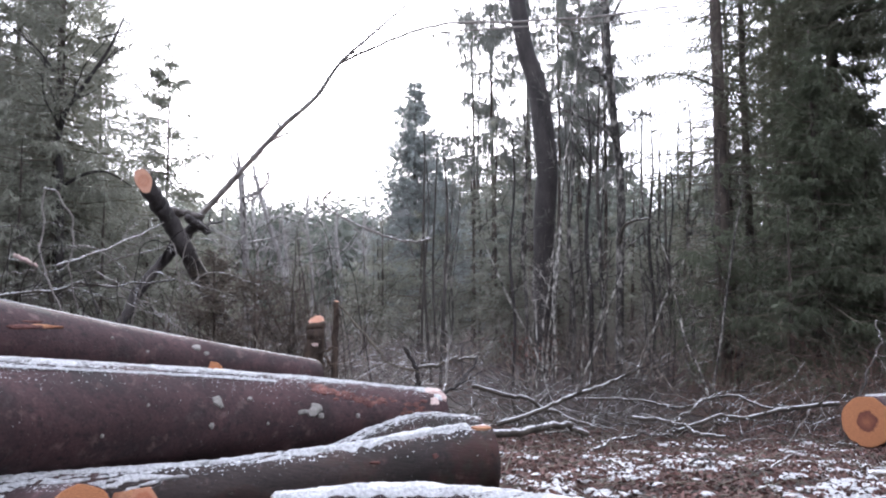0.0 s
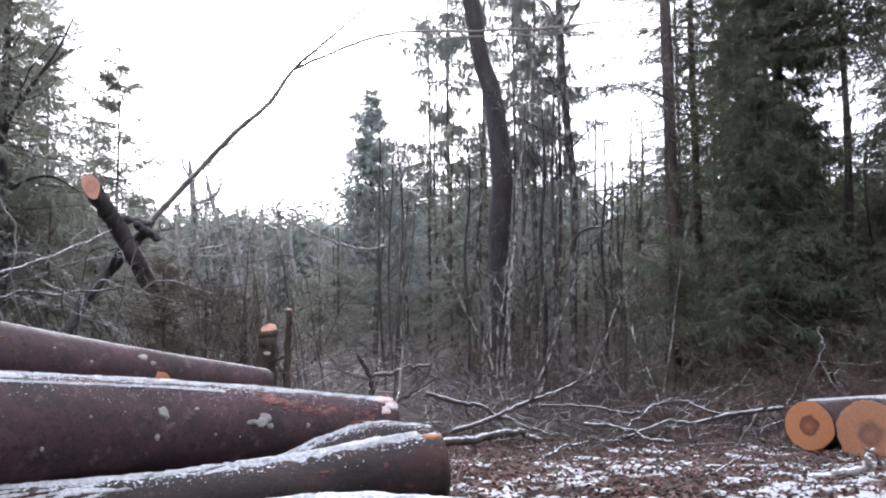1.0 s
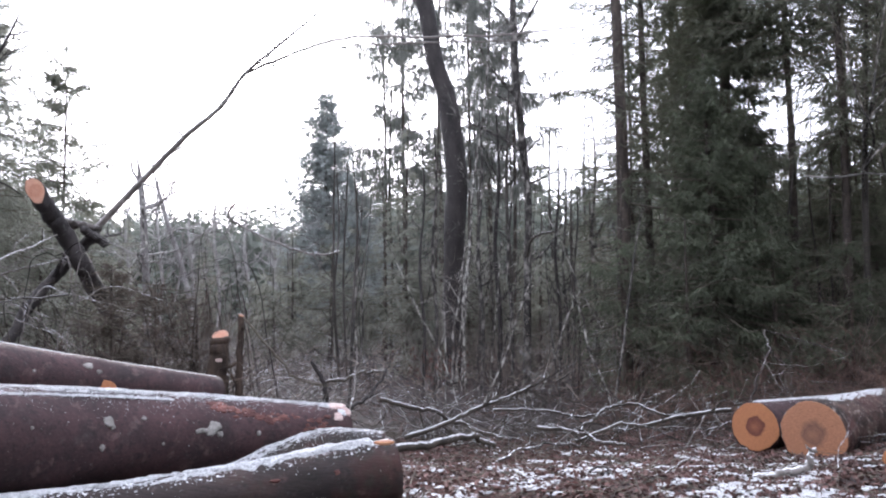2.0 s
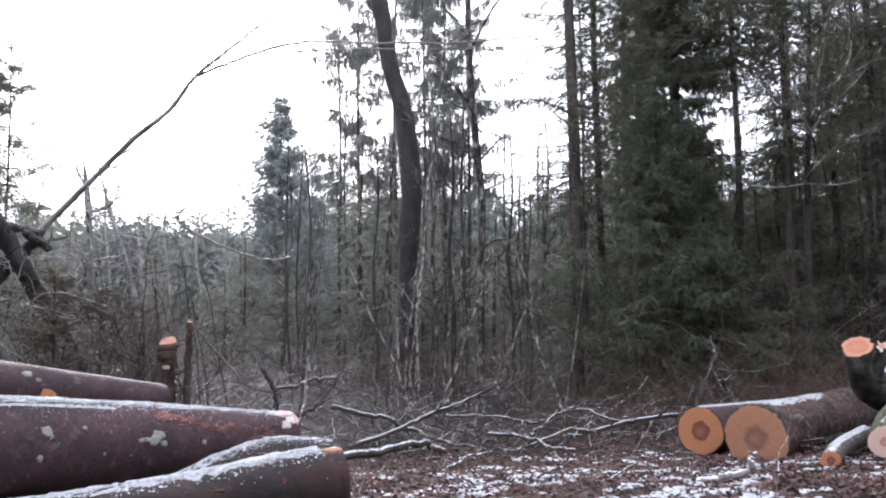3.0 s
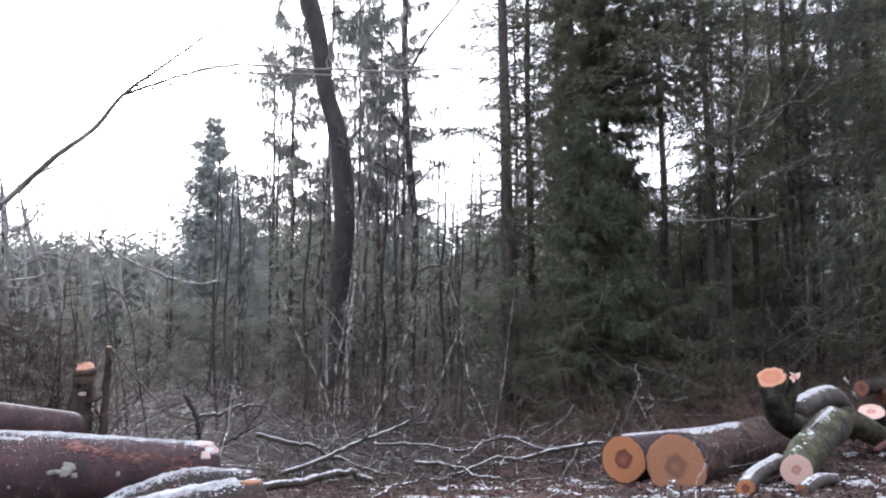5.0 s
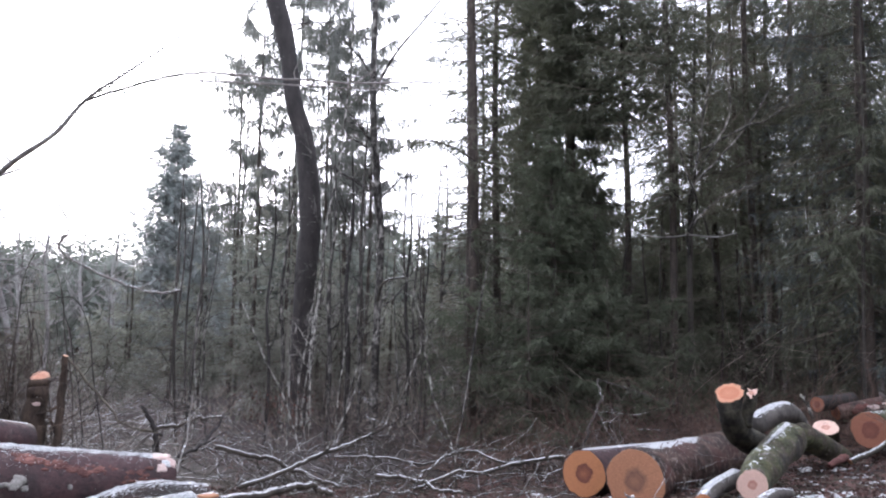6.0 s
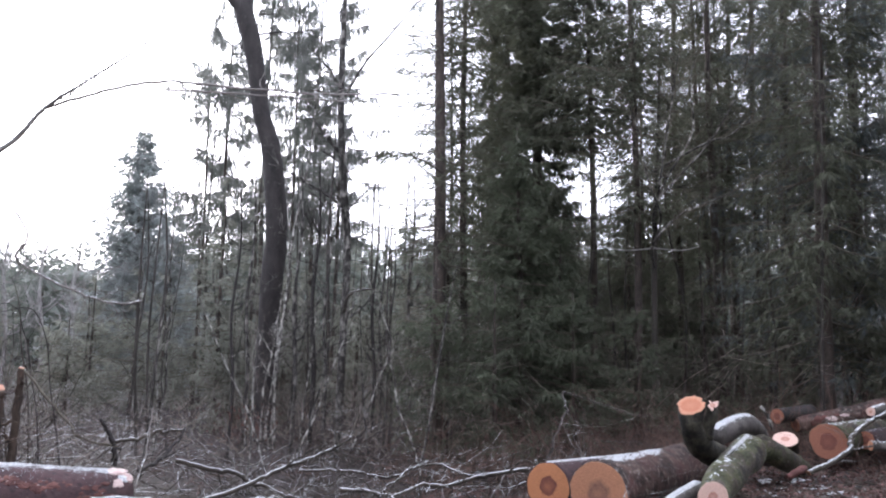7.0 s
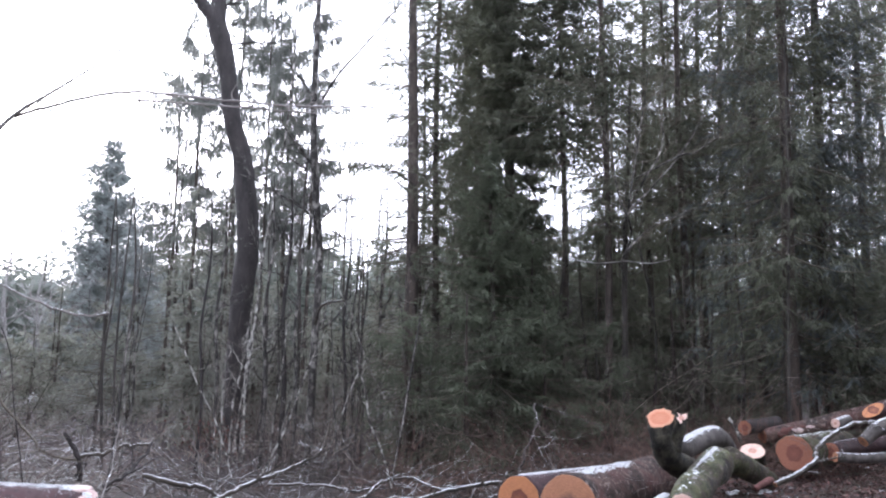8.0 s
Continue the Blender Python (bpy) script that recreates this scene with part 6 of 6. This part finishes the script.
# ---- thicket ----
def thicket(name, n, az, dist, tall, label, mat, seed, r=0.009, spread=0.5, side=5, sag=0.03):
    rng = np.random.default_rng(seed)
    a, d = np.radians(rng.uniform(*az, n)), rng.uniform(dist[0] ** 1.3, dist[1] ** 1.3, n) ** (1 / 1.3)
    x, y = d * np.sin(a), d * np.cos(a)
    p = np.stack([x, y, height(x, y) - 0.05], 1)
    L = rng.uniform(*tall, n)
    dr = unit(np.stack([rng.normal(0, spread, n), rng.normal(0, spread, n), np.ones(n)], 1))
    rr = r * rng.uniform(0.6, 1.5, n)
    parts = []
    for s in range(5):
        e = p + dr * (L / 5)[:, None]
        parts.append(prisms(p, e, rr, rr * 0.82))
        for _ in range(side):
            keep = rng.random(n) < 0.5
            b = (p + (e - p) * rng.random((n, 1)))[keep]
            td = unit(dr * 0.8 + rng.normal(0, 0.75, (n, 3)))[keep]
            tl = (L * rng.uniform(0.12, 0.42, n))[keep]
            m = b + td * tl[:, None]
            q = rr[keep] * 0.6
            parts.append(prisms(b, m, q, q * 0.7))
            t2 = unit(td + rng.normal(0, 0.5, td.shape))
            parts.append(prisms(m, m + t2 * (tl * 0.8)[:, None], q * 0.65, q * 0.3))
        p, rr = e, rr * 0.82
        dr = unit(dr + rng.normal(0, 0.22, (n, 3)) + [0, 0, -sag])
    v, f = join(parts)
    return tagged(build(name, v, f, mat), label, "undergrowth", kind="stuff")


RED_TWIG = material("red_shoot", (0.046, 0.027, 0.022), (0.21, 0.13, 0.104), scale=0.6, rough=0.8, bump=0.0, fine=9, island=0.5)
thicket("thicket", 430, (-36, 24), (19.0, 34), (1.0, 3.4), "dense tangle of bare brown undergrowth", HAZED_TWIG, 1, r=0.0095, side=4, spread=1.2, sag=0.1)
thicket("dark_thicket", 260, (22, 62), (15.0, 30), (0.6, 2.2), "dark tangle of bare undergrowth under the conifers", BRUSH, 4, r=0.008, side=4, spread=0.9, sag=0.2)
thicket("hazel_bush", 120, (-21, -9), (11.6, 12.7), (1.2, 3.4), "bare twiggy bush behind the log stack", BRUSH, 6, r=0.008, spread=0.6, sag=0.12)
thicket("pale_stems", 60, (-12, 32), (11.5, 18), (0.8, 2.4), "thin pale stems and twigs in the brush", PALE_TWIG, 8, r=0.006, spread=1.8, side=3, sag=0.16)
thicket("slash", 95, (-5, 31), (10.4, 13.2), (0.8, 2.4), "heap of thin cut branches with frosted tops", FALLEN, 5, r=0.008, spread=3.6, side=3, sag=0.1)
thicket("brushwood", 320, (-9, 58), (11.6, 17), (0.4, 1.2), "low tangle of bare brambles and cut brushwood", BRUSH, 2, r=0.0075, spread=1.8, sag=0.28)
thicket("hazel_stems", 120, (-8, 26), (15.5, 22), (1.0, 2.8), "bare grey-brown stems before the wood", HAZED_TWIG, 13, r=0.0075, spread=1.2, side=4, sag=0.16)
thicket("red_shoots", 200, (-24, 40), (12.6, 20), (0.6, 2.0), "thin reddish shoots in the brush", RED_TWIG, 12, r=0.0066, spread=2.2, side=4, sag=0.24)
thicket("brown_brush", 300, (18, 50), (12.6, 16.5), (0.7, 1.9), "dense brown bramble tangle behind the logs", RED_TWIG, 14, r=0.007, spread=1.1, side=5, sag=0.26)
thicket("olive_brush", 270, (4, 40), (15.5, 24), (1.4, 4.6), "fine bare twigs of the wood's edge", HAZED_TWIG, 15, r=0.0062, spread=1.3, side=6, sag=0.06)
# the pale twig colour also stands in for hazy glare on this side
thicket("pale_hazed_brush", 230, (-34, -1), (12.8, 28), (1.2, 3.4), "bare bushes, twigs frosted and paled for haze", PALE_TWIG, 3, r=0.0076, spread=1.4, side=4, sag=0.14)


# ---- litter ----
def litter():
    rng = np.random.default_rng(21)
    n = 95000
    x, y = -1.5 + 13.5 * rng.random(n) ** 1.25, 4.2 + 8 * rng.random(n) ** 1.25
    p = np.stack([x, y, height(x, y) + rng.uniform(0.0, 0.03, n)], 1)
    a = rng.uniform(0, 2 * math.pi, n)
    d = np.stack([np.cos(a), np.sin(a), rng.normal(0.1, 0.35, n)], 1)
    v, f = blades(p, d, rng.uniform(0.03, 0.07, n), rng.uniform(0.009, 0.02, n), rng)
    tagged(build("leaf_litter", v, f, LEAF), "fallen wet brown beech leaves", "leaves", kind="stuff")
    n = 3200
    x, y = rng.uniform(-1.5, 12, n), 4.2 + 9 * rng.random(n)
    p = np.stack([x, y, height(x, y) + 0.015], 1)
    a = rng.uniform(0, 2 * math.pi, n)
    d = np.stack([np.cos(a), np.sin(a), rng.normal(0.05, 0.12, n)], 1)
    v, f = prisms(p, p + d * rng.uniform(0.1, 0.6, (n, 1)), rng.uniform(0.003, 0.009, n), np.full(n, 0.003))
    tagged(build("stick_litter", v, f, DEAD_TWIG), "broken sticks scattered on the leaves", "sticks", kind="stuff")


litter()


def snow_patches():
    """Small flat remains of snow between the leaves, thickest on the open ground."""
    rng = np.random.default_rng(31)
    v, f, o = [], [], 0
    count = 0
    while count < 10500:
        x, y = rng.uniform(-1, 12), rng.uniform(4.6, 10.5)
        cover = 0.55 * noise.noise(Vector((x * 0.8, y * 1.2, 2.0))) + 0.75 * noise.noise(Vector((x * 3.1, y * 4.6, 5.0))) + 0.4 * noise.noise(Vector((x * 9, y * 12, 8.0)))
        if cover + rng.normal(0, 0.1) < 0.2 + 0.06 * max(0, y - 7.5) + 0.05 * max(0, x - 3.0):
            continue
        count += 1
        r, k = 0.006 + 0.036 * rng.random() ** 2.5, 8
        z = float(height(x, y)) + 0.022
        turn = rng.uniform(0, 6.28)
        for ring, (s, h) in enumerate(((1.0, -0.2), (0.75, 0.1), (0.35, 0.25))):
            for j in range(k):
                a = 2 * math.pi * j / k + turn
                w = r * s * (1 + 1.3 * noise.noise(Vector((math.cos(a) * 1.7 + count, math.sin(a) * 1.7, s))))
                v.append((x + w * math.cos(a) * 1.3, y + w * math.sin(a), z + h * min(r, 0.05)))
        for ring in range(2):
            for j in range(k):
                f.append((o + ring * k + j, o + ring * k + (j + 1) % k, o + (ring + 1) * k + (j + 1) % k, o + (ring + 1) * k + j))
        f.append(tuple(o + 2 * k + j for j in range(k)))
        o += 3 * k
    tagged(build("snow_patches", v, f, SNOW, smooth=True), "small patches of old snow on the leaves", "snow", kind="stuff")


snow_patches()
